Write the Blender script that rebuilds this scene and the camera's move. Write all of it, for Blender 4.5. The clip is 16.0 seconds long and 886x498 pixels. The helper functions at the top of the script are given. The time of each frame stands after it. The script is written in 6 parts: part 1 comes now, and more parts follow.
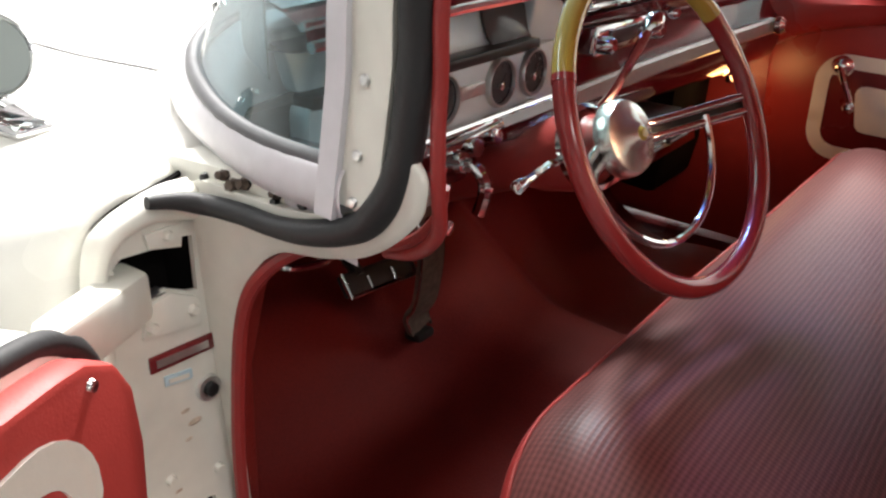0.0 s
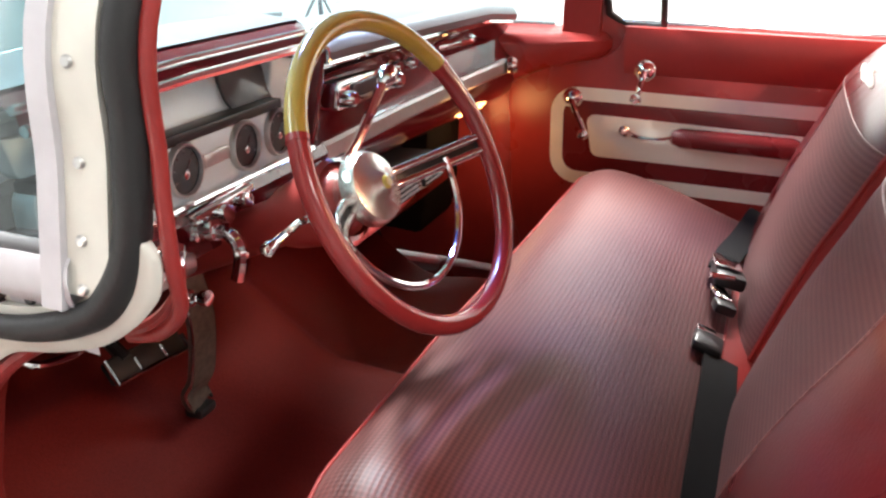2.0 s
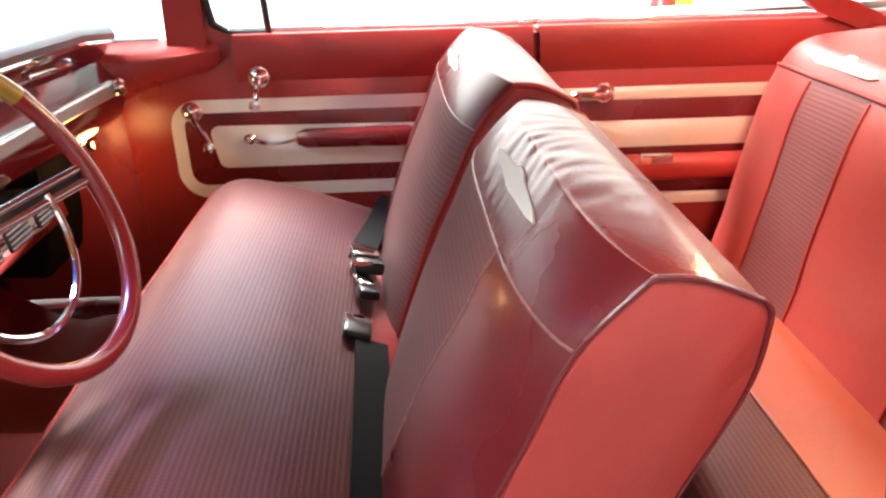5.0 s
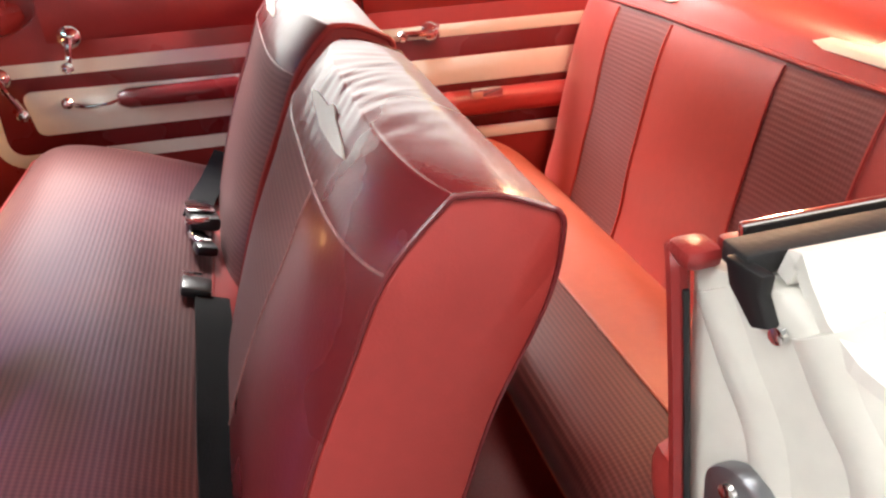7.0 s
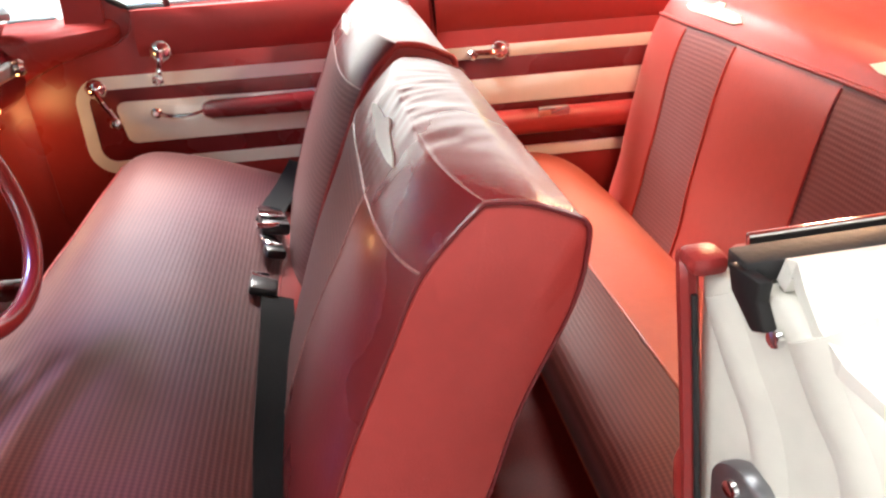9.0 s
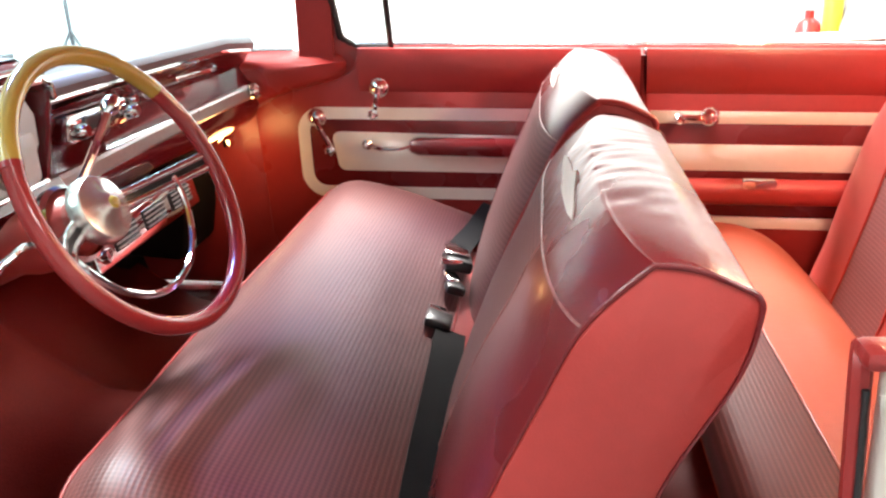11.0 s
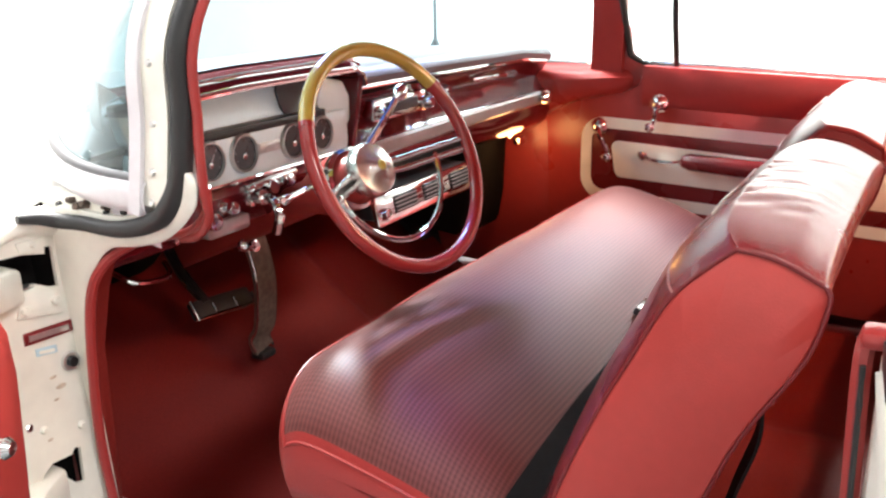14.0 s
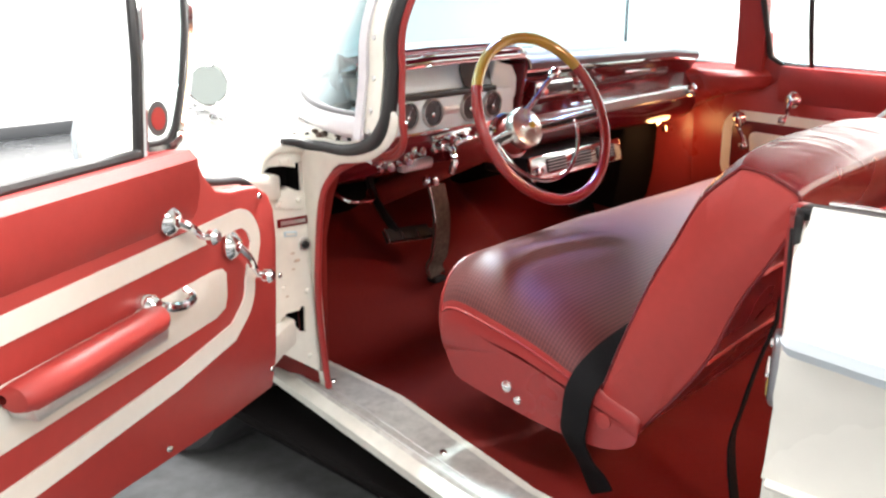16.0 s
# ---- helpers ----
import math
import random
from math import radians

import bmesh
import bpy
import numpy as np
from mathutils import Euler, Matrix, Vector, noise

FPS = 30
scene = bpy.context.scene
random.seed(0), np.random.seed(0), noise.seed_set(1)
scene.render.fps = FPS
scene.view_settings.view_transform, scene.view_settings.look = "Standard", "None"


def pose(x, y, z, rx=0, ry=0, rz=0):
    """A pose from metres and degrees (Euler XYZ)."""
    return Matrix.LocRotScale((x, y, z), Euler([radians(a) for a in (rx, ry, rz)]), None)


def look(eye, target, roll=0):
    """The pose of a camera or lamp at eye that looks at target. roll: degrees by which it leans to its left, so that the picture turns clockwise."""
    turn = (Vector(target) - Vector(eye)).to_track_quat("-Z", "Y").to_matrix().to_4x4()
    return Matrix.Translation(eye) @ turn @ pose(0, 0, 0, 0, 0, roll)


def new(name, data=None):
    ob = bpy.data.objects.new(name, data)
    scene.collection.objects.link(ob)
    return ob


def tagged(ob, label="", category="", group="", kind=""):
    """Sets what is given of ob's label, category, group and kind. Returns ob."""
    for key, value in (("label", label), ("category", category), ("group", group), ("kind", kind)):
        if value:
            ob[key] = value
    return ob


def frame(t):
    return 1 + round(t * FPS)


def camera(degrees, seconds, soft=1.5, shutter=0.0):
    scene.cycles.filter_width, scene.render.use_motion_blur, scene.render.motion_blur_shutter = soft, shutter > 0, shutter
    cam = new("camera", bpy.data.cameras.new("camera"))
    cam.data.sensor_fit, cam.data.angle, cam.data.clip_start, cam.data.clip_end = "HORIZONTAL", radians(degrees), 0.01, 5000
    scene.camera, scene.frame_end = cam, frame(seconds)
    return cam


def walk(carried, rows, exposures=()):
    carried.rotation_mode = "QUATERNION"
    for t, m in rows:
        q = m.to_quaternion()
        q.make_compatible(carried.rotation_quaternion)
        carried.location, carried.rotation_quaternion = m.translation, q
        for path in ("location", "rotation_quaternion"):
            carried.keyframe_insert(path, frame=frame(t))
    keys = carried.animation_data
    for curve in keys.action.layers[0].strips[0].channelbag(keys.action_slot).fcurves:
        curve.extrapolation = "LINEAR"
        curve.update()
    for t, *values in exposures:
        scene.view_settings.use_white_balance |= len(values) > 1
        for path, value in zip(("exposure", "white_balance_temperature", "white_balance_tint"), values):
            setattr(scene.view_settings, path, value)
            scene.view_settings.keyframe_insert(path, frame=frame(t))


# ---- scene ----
cam = camera(54.1, 16.0, soft=2.4)
PATH = [
    (0, (-1.272, 0.447, 1.209), (0.206, 1.525, 0.399), 1.0),
    (0.5, (-1.262, 0.442, 1.209), (0.29, 1.417, 0.411), 0.4),
    (1, (-1.256, 0.433, 1.212), (0.369, 1.312, 0.445), -0.2),
    (1.5, (-1.257, 0.422, 1.216), (0.43, 1.205, 0.479), -0.7),
    (2, (-1.257, 0.412, 1.218), (0.486, 1.094, 0.512), -1.1),
    (2.5, (-1.257, 0.403, 1.219), (0.527, 0.976, 0.52), -1.6),
    (3, (-1.255, 0.397, 1.22), (0.56, 0.855, 0.517), -2.0),
    (3.5, (-1.254, 0.39, 1.219), (0.589, 0.714, 0.513), -2.5),
    (4, (-1.252, 0.383, 1.218), (0.607, 0.581, 0.508), -2.9),
    (4.5, (-1.254, 0.375, 1.219), (0.612, 0.446, 0.503), -3.3),
    (5, (-1.257, 0.366, 1.219), (0.607, 0.309, 0.497), -3.7),
    (5.2, (-1.251, 0.362, 1.214), (0.612, 0.259, 0.494), -3.7),
    (7.3, (-1.294, 0.327, 1.208), (0.47, -0.042, 0.341), -5.3),
    (7.5, (-1.3, 0.327, 1.203), (0.458, -0.024, 0.316), -5.0),
    (8, (-1.314, 0.325, 1.204), (0.451, 0.028, 0.311), -4.9),
    (8.2, (-1.32, 0.319, 1.209), (0.455, 0.04, 0.33), -5.3),
    (10.3, (-1.369, 0.291, 1.221), (0.514, 0.341, 0.547), -3.8),
    (10.5, (-1.366, 0.287, 1.219), (0.517, 0.385, 0.552), -3.5),
    (11, (-1.364, 0.285, 1.22), (0.508, 0.529, 0.558), -2.9),
    (11.5, (-1.365, 0.271, 1.221), (0.487, 0.647, 0.566), -2.6),
    (12, (-1.36, 0.244, 1.219), (0.455, 0.778, 0.57), -2.3),
    (12.5, (-1.366, 0.226, 1.217), (0.401, 0.905, 0.572), -2.0),
    (13, (-1.399, 0.173, 1.217), (0.329, 0.959, 0.585), -1.9),
    (13.5, (-1.447, 0.12, 1.219), (0.256, 0.96, 0.59), -1.5),
    (14, (-1.516, 0.051, 1.221), (0.134, 1.01, 0.625), -1.2),
    (14.5, (-1.597, -0.021, 1.219), (-0.022, 1.067, 0.64), -0.6),
    (15, (-1.68, -0.109, 1.217), (-0.195, 1.099, 0.639), -0.3),
    (15.5, (-1.769, -0.202, 1.218), (-0.336, 1.068, 0.64), -0.2),
    (16, (-1.875, -0.308, 1.211), (-0.471, 0.999, 0.642), -0.3),
]
walk(cam, [(t, look(eye, target, roll)) for t, eye, target, roll in PATH],
     [(0, -1.0), (1.5, -0.45), (3, 0.0), (5, 0.05), (7.5, -0.15), (8.2, -0.15), (10.3, 0.1), (13, 0.1), (16, 0.0)])

# ---- world and light: a closed white showroom with unseen lamps under its ceiling ----
world = bpy.data.worlds.new("showroom_world")
world.use_nodes = True
world.node_tree.nodes["Background"].inputs[0].default_value = (0.8, 0.85, 0.9, 1)
world.node_tree.nodes["Background"].inputs[1].default_value = 0.3
scene.world = world
scene.view_settings.exposure = 0.0


def area(name, place, aim, sx, sy, watts, colour=(1, 0.97, 0.93)):
    data = bpy.data.lights.new(name, "AREA")
    data.shape, data.size, data.size_y, data.energy, data.color = "RECTANGLE", sx, sy, watts, colour
    ob = new(name, data)
    ob.matrix_world = look(place, aim)
    return ob


COOL = (0.86, 0.94, 1.0)
WARM = (1, 0.97, 0.94)
# no fittings are seen; each lamp is placed for its effect on the car
for lx, ly, sx, sy, watts, tone in ((-1.9, -3.2, 2.4, 1.2, 240, WARM), (0.95, 2.5, 0.9, 0.4, 1500, (1, 0.97, 0.94)), (-1.8, 0.2, 0.8, 2.4, 60, WARM), (-2.5, 3.8, 2.4, 1.2, 200, (0.97, 0.98, 1.0)),
                                    (3.6, -3.2, 2.4, 1.2, 380, WARM), (3.6, 0.6, 2.4, 1.2, 950, WARM), (3.6, 4.4, 2.4, 1.2, 220, COOL), (0.6, 5.6, 2.4, 1.2, 40, COOL)):
    area("unseen_ceiling_light", (lx, ly, 3.92), (lx, ly + 0.001, 0), sx, sy, watts, tone)


# ---- materials ----
def material(name, colour, rough=0.5, metal=0.0, grain=0.0, grain_scale=60.0, bump=0.0, bump_scale=200.0, wear=0.12,
             coat=0.0, sheen=0.0, transmission=0.0, ior=1.45):
    m = bpy.data.materials.new(name)
    m.use_nodes = True
    nt = m.node_tree
    b = nt.nodes["Principled BSDF"]
    b.inputs["Base Color"].default_value = (*colour, 1)
    b.inputs["Roughness"].default_value = rough
    b.inputs["Metallic"].default_value = metal
    b.inputs["Coat Weight"].default_value = coat
    b.inputs["Coat Roughness"].default_value = 0.08
    b.inputs["Sheen Weight"].default_value = sheen
    b.inputs["Transmission Weight"].default_value = transmission
    b.inputs["IOR"].default_value = ior
    tc = nt.nodes.new("ShaderNodeTexCoord")
    if wear or grain:
        big = nt.nodes.new("ShaderNodeTexNoise")
        big.inputs["Scale"].default_value, big.inputs["Detail"].default_value = 3.5, 4
        fine = nt.nodes.new("ShaderNodeTexNoise")
        fine.inputs["Scale"].default_value, fine.inputs["Detail"].default_value = grain_scale, 3
        for n in (big, fine):
            nt.links.new(tc.outputs["Object"], n.inputs["Vector"])
        add = nt.nodes.new("ShaderNodeMix")
        add.data_type = "FLOAT"
        add.inputs[0].default_value = min(0.9, 0.35 + grain)
        nt.links.new(big.outputs["Fac"], add.inputs[2])
        nt.links.new(fine.outputs["Fac"], add.inputs[3])
        ramp = nt.nodes.new("ShaderNodeMapRange")
        ramp.inputs["From Min"].default_value, ramp.inputs["From Max"].default_value = 0.3, 0.7
        ramp.inputs["To Min"].default_value, ramp.inputs["To Max"].default_value = 1 - wear - grain, 1 + (wear + grain) * 0.6
        nt.links.new(add.outputs[0], ramp.inputs["Value"])
        mul = nt.nodes.new("ShaderNodeVectorMath")
        mul.operation = "SCALE"
        mul.inputs[0].default_value = colour
        nt.links.new(ramp.outputs[0], mul.inputs["Scale"])
        nt.links.new(mul.outputs[0], b.inputs["Base Color"])
        rr = nt.nodes.new("ShaderNodeMapRange")
        rr.inputs["From Min"].default_value, rr.inputs["From Max"].default_value = 0.3, 0.7
        rr.inputs["To Min"].default_value, rr.inputs["To Max"].default_value = max(0.02, rough * 0.8), min(1, rough * 1.2)
        nt.links.new(big.outputs["Fac"], rr.inputs["Value"])
        nt.links.new(rr.outputs[0], b.inputs["Roughness"])
    if bump:
        bn = nt.nodes.new("ShaderNodeTexNoise")
        bn.inputs["Scale"].default_value, bn.inputs["Detail"].default_value = bump_scale, 2
        nt.links.new(tc.outputs["Object"], bn.inputs["Vector"])
        bp = nt.nodes.new("ShaderNodeBump")
        bp.inputs["Strength"].default_value, bp.inputs["Distance"].default_value = bump, 0.002
        nt.links.new(bn.outputs["Fac"], bp.inputs["Height"])
        nt.links.new(bp.outputs[0], b.inputs["Normal"])
    return m


def ribbed_cloth(name, dark, light, pitch, axis):
    """Woven seat cloth with narrow ribs across one axis and thread ticks along them."""
    m = bpy.data.materials.new(name)
    m.use_nodes = True
    nt = m.node_tree
    b = nt.nodes["Principled BSDF"]
    b.inputs["Roughness"].default_value = 0.5
    b.inputs["Specular IOR Level"].default_value = 0.28
    b.inputs["Specular Tint"].default_value = (1.0, 0.88, 0.90, 1)
    b.inputs["Sheen Weight"].default_value = 0.05
    b.inputs["Sheen Roughness"].default_value = 0.35
    tc = nt.nodes.new("ShaderNodeTexCoord")
    sep = nt.nodes.new("ShaderNodeSeparateXYZ")
    nt.links.new(tc.outputs["Object"], sep.inputs[0])
    out = []
    for ax, step in ((axis, pitch), ("X", pitch * 0.9)):
        mm = nt.nodes.new("ShaderNodeMath")
        mm.operation = "MULTIPLY"
        mm.inputs[1].default_value = 2 * math.pi / step
        nt.links.new(sep.outputs[ax], mm.inputs[0])
        sn = nt.nodes.new("ShaderNodeMath")
        sn.operation = "SINE"
        nt.links.new(mm.outputs[0], sn.inputs[0])
        out.append(sn)
    tick = nt.nodes.new("ShaderNodeMath")
    tick.operation = "MULTIPLY"
    tick.inputs[1].default_value = 0.35
    nt.links.new(out[1].outputs[0], tick.inputs[0])
    summ = nt.nodes.new("ShaderNodeMath")
    summ.operation = "ADD"
    nt.links.new(out[0].outputs[0], summ.inputs[0])
    nt.links.new(tick.outputs[0], summ.inputs[1])
    noise_n = nt.nodes.new("ShaderNodeTexNoise")
    noise_n.inputs["Scale"].default_value, noise_n.inputs["Detail"].default_value = 9, 5
    nt.links.new(tc.outputs["Object"], noise_n.inputs["Vector"])
    s2 = nt.nodes.new("ShaderNodeMath")
    s2.operation = "ADD"
    nt.links.new(summ.outputs[0], s2.inputs[0])
    nt.links.new(noise_n.outputs["Fac"], s2.inputs[1])
    mr = nt.nodes.new("ShaderNodeMapRange")
    mr.inputs["From Min"].default_value, mr.inputs["From Max"].default_value = -1.2, 2.1
    nt.links.new(s2.outputs[0], mr.inputs["Value"])
    mix = nt.nodes.new("ShaderNodeMix")
    mix.data_type = "RGBA"
    mix.inputs[6].default_value, mix.inputs[7].default_value = (*dark, 1), (*light, 1)
    nt.links.new(mr.outputs[0], mix.inputs[0])
    nt.links.new(mix.outputs[2], b.inputs["Base Color"])
    bp = nt.nodes.new("ShaderNodeBump")
    bp.inputs["Strength"].default_value, bp.inputs["Distance"].default_value = 0.11, 0.0012
    nt.links.new(summ.outputs[0], bp.inputs["Height"])
    nt.links.new(bp.outputs[0], b.inputs["Normal"])
    return m


def glass_mat(name, colour, low=0.06, power=2.6, band=None):
    """Thin clear glass; band gives (colour, low z, high z) of a tinted strip along its head."""
    m = bpy.data.materials.new(name)
    m.use_nodes = True
    nt = m.node_tree
    b = nt.nodes["Principled BSDF"]
    nt.nodes.remove(b)
    tr, gl, mx, fr = (nt.nodes.new("ShaderNodeBsdfTransparent"), nt.nodes.new("ShaderNodeBsdfGlossy"),
                      nt.nodes.new("ShaderNodeMixShader"), nt.nodes.new("ShaderNodeMapRange"))
    lw, pw = nt.nodes.new("ShaderNodeLayerWeight"), nt.nodes.new("ShaderNodeMath")
    pw.operation = "POWER"
    pw.inputs[1].default_value = power
    lw.inputs[0].default_value = 0.5
    nt.links.new(lw.outputs["Facing"], pw.inputs[0])
    nt.links.new(pw.outputs[0], fr.inputs["Value"])
    fr.inputs["To Min"].default_value, fr.inputs["To Max"].default_value = low, 0.6
    tr.inputs[0].default_value = (*colour, 1)
    if band:
        tc, sep = nt.nodes.new("ShaderNodeTexCoord"), nt.nodes.new("ShaderNodeSeparateXYZ")
        rise, tint = nt.nodes.new("ShaderNodeMapRange"), nt.nodes.new("ShaderNodeMix")
        nt.links.new(tc.outputs["Object"], sep.inputs[0])
        nt.links.new(sep.outputs["Z"], rise.inputs["Value"])
        rise.interpolation_type = "SMOOTHSTEP"
        rise.inputs["From Min"].default_value, rise.inputs["From Max"].default_value = band[1], band[2]
        tint.data_type = "RGBA"
        tint.inputs[6].default_value, tint.inputs[7].default_value = (*colour, 1), (*band[0], 1)
        nt.links.new(rise.outputs[0], tint.inputs[0])
        nt.links.new(tint.outputs[2], tr.inputs[0])
    gl.inputs["Roughness"].default_value = 0.02
    nt.links.new(fr.outputs[0], mx.inputs[0])
    nt.links.new(tr.outputs[0], mx.inputs[1])
    nt.links.new(gl.outputs[0], mx.inputs[2])
    nt.links.new(mx.outputs[0], nt.nodes["Material Output"].inputs[0])
    return m


def emitter(name, colour, strength):
    m = bpy.data.materials.new(name)
    m.use_nodes = True
    b = m.node_tree.nodes["Principled BSDF"]
    b.inputs["Base Color"].default_value = (*colour, 1)
    b.inputs["Emission Color"].default_value = (*colour, 1)
    b.inputs["Emission Strength"].default_value = strength
    return m


VINYL = material("red_vinyl", (0.30, 0.030, 0.028), 0.32, bump=0.25, bump_scale=260)
VINYL_BRIGHT = material("bright_red_vinyl", (0.39, 0.042, 0.036), 0.42, bump=0.12, bump_scale=380)
# the red vinyl with the warm glow on the rear cushion mixed in
VINYL_WARM_LIT = material("warm_lit_red_vinyl", (0.45, 0.108, 0.062), 0.42, bump=0.15, bump_scale=260)
# pale tone paints the highlights along the backrest seams
SEAM = material("pale_highlight_seam", (0.36, 0.16, 0.15), 0.35, wear=0.3, grain=0.3, grain_scale=120)
# red vinyl mixed part way to the warm-lit tint of the rear cushion
VINYL_REAR = material("warm_mix_red_vinyl", (0.38, 0.062, 0.052), 0.38, bump=0.15, bump_scale=300)
VINYL_DARK = material("maroon_vinyl", (0.155, 0.015, 0.018), 0.29, bump=0.12, bump_scale=220, coat=0.12)
CLOTH = ribbed_cloth("ribbed_seat_cloth", (0.058, 0.012, 0.011), (0.145, 0.038, 0.034), 0.0068, "Y")
CLOTH_BACK = ribbed_cloth("ribbed_back_cloth", (0.145, 0.042, 0.042), (0.22, 0.078, 0.076), 0.0085, "Z")
CARPET = material("red_floor_covering", (0.18, 0.015, 0.012), 0.55, grain=0.15, grain_scale=240, bump=0.35, bump_scale=300)
CARPET.node_tree.nodes["Principled BSDF"].inputs["Specular IOR Level"].default_value = 0.25
IVORY = material("ivory_vinyl", (0.80, 0.77, 0.70), 0.42, wear=0.06, bump=0.15)
PAINT = material("white_car_paint", (0.80, 0.79, 0.73), 0.25, wear=0.03, coat=0.6)
JAMB = material("cream_jamb_paint", (0.74, 0.73, 0.66), 0.4, wear=0.12, grain=0.05, grain_scale=25)
REDMETAL = material("red_dash_paint", (0.105, 0.006, 0.010), 0.16, wear=0.05, coat=0.7)
CHROME = material("chrome", (0.86, 0.86, 0.86), 0.07, 1.0, wear=0.04)
SILVER = material("brushed_aluminium", (0.66, 0.66, 0.65), 0.33, 0.85, wear=0.08, grain=0.06, grain_scale=120)
SILVERPAINT = material("silver_panel", (0.62, 0.69, 0.74), 0.36, 0.1, wear=0.06)
SATIN = material("satin_bright_trim", (0.60, 0.585, 0.615), 0.42, 0.12, wear=0.06, grain=0.04, grain_scale=60)
PLATE = material("scuffed_sill_plate", (0.60, 0.59, 0.56), 0.38, 0.35, wear=0.2, grain=0.15, grain_scale=45)
PEDAL = material("worn_pedal_metal", (0.20, 0.17, 0.145), 0.35, 0.4, wear=0.3, grain=0.2, grain_scale=90)
HUBM = material("worn_bright_hub", (0.86, 0.84, 0.79), 0.27, 0.95, wear=0.15, grain=0.05, grain_scale=40)
RUSTY = material("rusty_steel", (0.09, 0.065, 0.05), 0.5, 0.4, wear=0.4, grain=0.3, grain_scale=150)
RUSTCHIP = material("rust_stained_paint", (0.62, 0.52, 0.41), 0.55, wear=0.3, grain=0.2, grain_scale=80)
CASTM = material("cast_metal", (0.30, 0.31, 0.33), 0.3, 0.9, wear=0.2, grain=0.1, grain_scale=60)
RUBBER = material("black_rubber", (0.02, 0.02, 0.021), 0.55, wear=0.2, bump=0.2)
GASKET = material("grey_rubber", (0.10, 0.10, 0.105), 0.5, wear=0.2)
BLACK = material("black_plastic", (0.012, 0.012, 0.013), 0.35)
# near-black for firewall and underbody, and painted where deep shade falls
NEAR_BLACK = material("shade_black", (0.008, 0.007, 0.007), 0.9)
NEAR_BLACK.node_tree.nodes["Principled BSDF"].inputs["Specular IOR Level"].default_value = 0.05
WEBBING = material("black_webbing", (0.009, 0.009, 0.010), 0.8, grain=0.2, grain_scale=300, bump=0.5, bump_scale=500)
WEBBING.node_tree.nodes["Principled BSDF"].inputs["Specular IOR Level"].default_value = 0.15
GOLD = material("amber_rim_plastic", (0.42, 0.27, 0.05), 0.12, wear=0.05, coat=0.8)
RIMRED = material("red_rim_plastic", (0.27, 0.022, 0.022), 0.22, wear=0.06, coat=0.35)
PAD = material("dash_pad_vinyl", (0.15, 0.125, 0.142), 0.36, wear=0.08, bump=0.2)
GAUGE = material("gauge_face", (0.07, 0.07, 0.075), 0.14)
# the blue head band is unseen, its height set to tint light on the cushion
GLASS = glass_mat("tinted_windscreen_glass", (0.745, 0.865, 0.88), 0.10, 2.2, ((0.34, 0.44, 0.80), 1.336, 1.362))
CLEAR = glass_mat("vent_glass", (0.86, 0.93, 0.92))
CLEARBLUE = material("pale_blue_paper", (0.45, 0.62, 0.70), 0.6)
WALL = material("white_wall_paint", (0.64, 0.64, 0.63), 0.7, wear=0.02)
WALLJOINT = material("grey_joint_sealant", (0.42, 0.44, 0.46), 0.6, wear=0.1)
FLOORM = material("grey_showroom_floor", (0.10, 0.105, 0.11), 0.25, wear=0.35, grain=0.1, grain_scale=20)
FLOORL = material("light_floor_tile", (0.23, 0.235, 0.24), 0.25, wear=0.25, grain=0.1, grain_scale=20)
# unseen ceiling, its grey chosen to weaken bounced light
CEILING = material("low_bounce_grey", (0.42, 0.42, 0.41), 0.8, wear=0.05)
MIRROR = material("mirror_glass", (0.50, 0.56, 0.54), 0.03, 1.0, wear=0.0)
BASEM = material("black_cove_base", (0.03, 0.032, 0.035), 0.5)
BULB = emitter("warm_bulb", (1.0, 0.62, 0.28), 30)


# ---- mesh helpers ----
def part(name, bm, mat, parent=None, label="", sharp=38, weld=True):
    if weld:
        bmesh.ops.remove_doubles(bm, verts=bm.verts, dist=1e-5)
    bmesh.ops.recalc_face_normals(bm, faces=bm.faces)
    me = bpy.data.meshes.new(name)
    bm.to_mesh(me)
    bm.free()
    me.materials.append(mat)
    me.shade_smooth()
    me.set_sharp_from_angle(angle=radians(sharp))
    ob = new(name, me)
    if parent is not None:
        ob.parent = parent
    if label:
        tagged(ob, label=label)
    return ob


def empty(name, parent=None, place=(0, 0, 0)):
    ob = new(name)
    ob.empty_display_size = 0.05
    ob.location = place
    if parent is not None:
        ob.parent = parent
    return ob


def on_x(x):
    """Plan (y, z, depth along x) for a panel that stands across x."""
    return lambda a, b, h: Vector((x + h, a, b))


def on_y(y):
    return lambda a, b, h: Vector((a, y + h, b))


def on_z(z):
    return lambda a, b, h: Vector((a, b, z + h))


def bevel(bm, width, segments=2, angle=30):
    if width > 0:
        edges = [e for e in bm.edges if len(e.link_faces) == 2 and e.calc_face_angle(0) > radians(angle)]
        bmesh.ops.bevel(bm, geom=edges, offset=width, segments=segments, affect="EDGES", profile=0.5)
    return bm


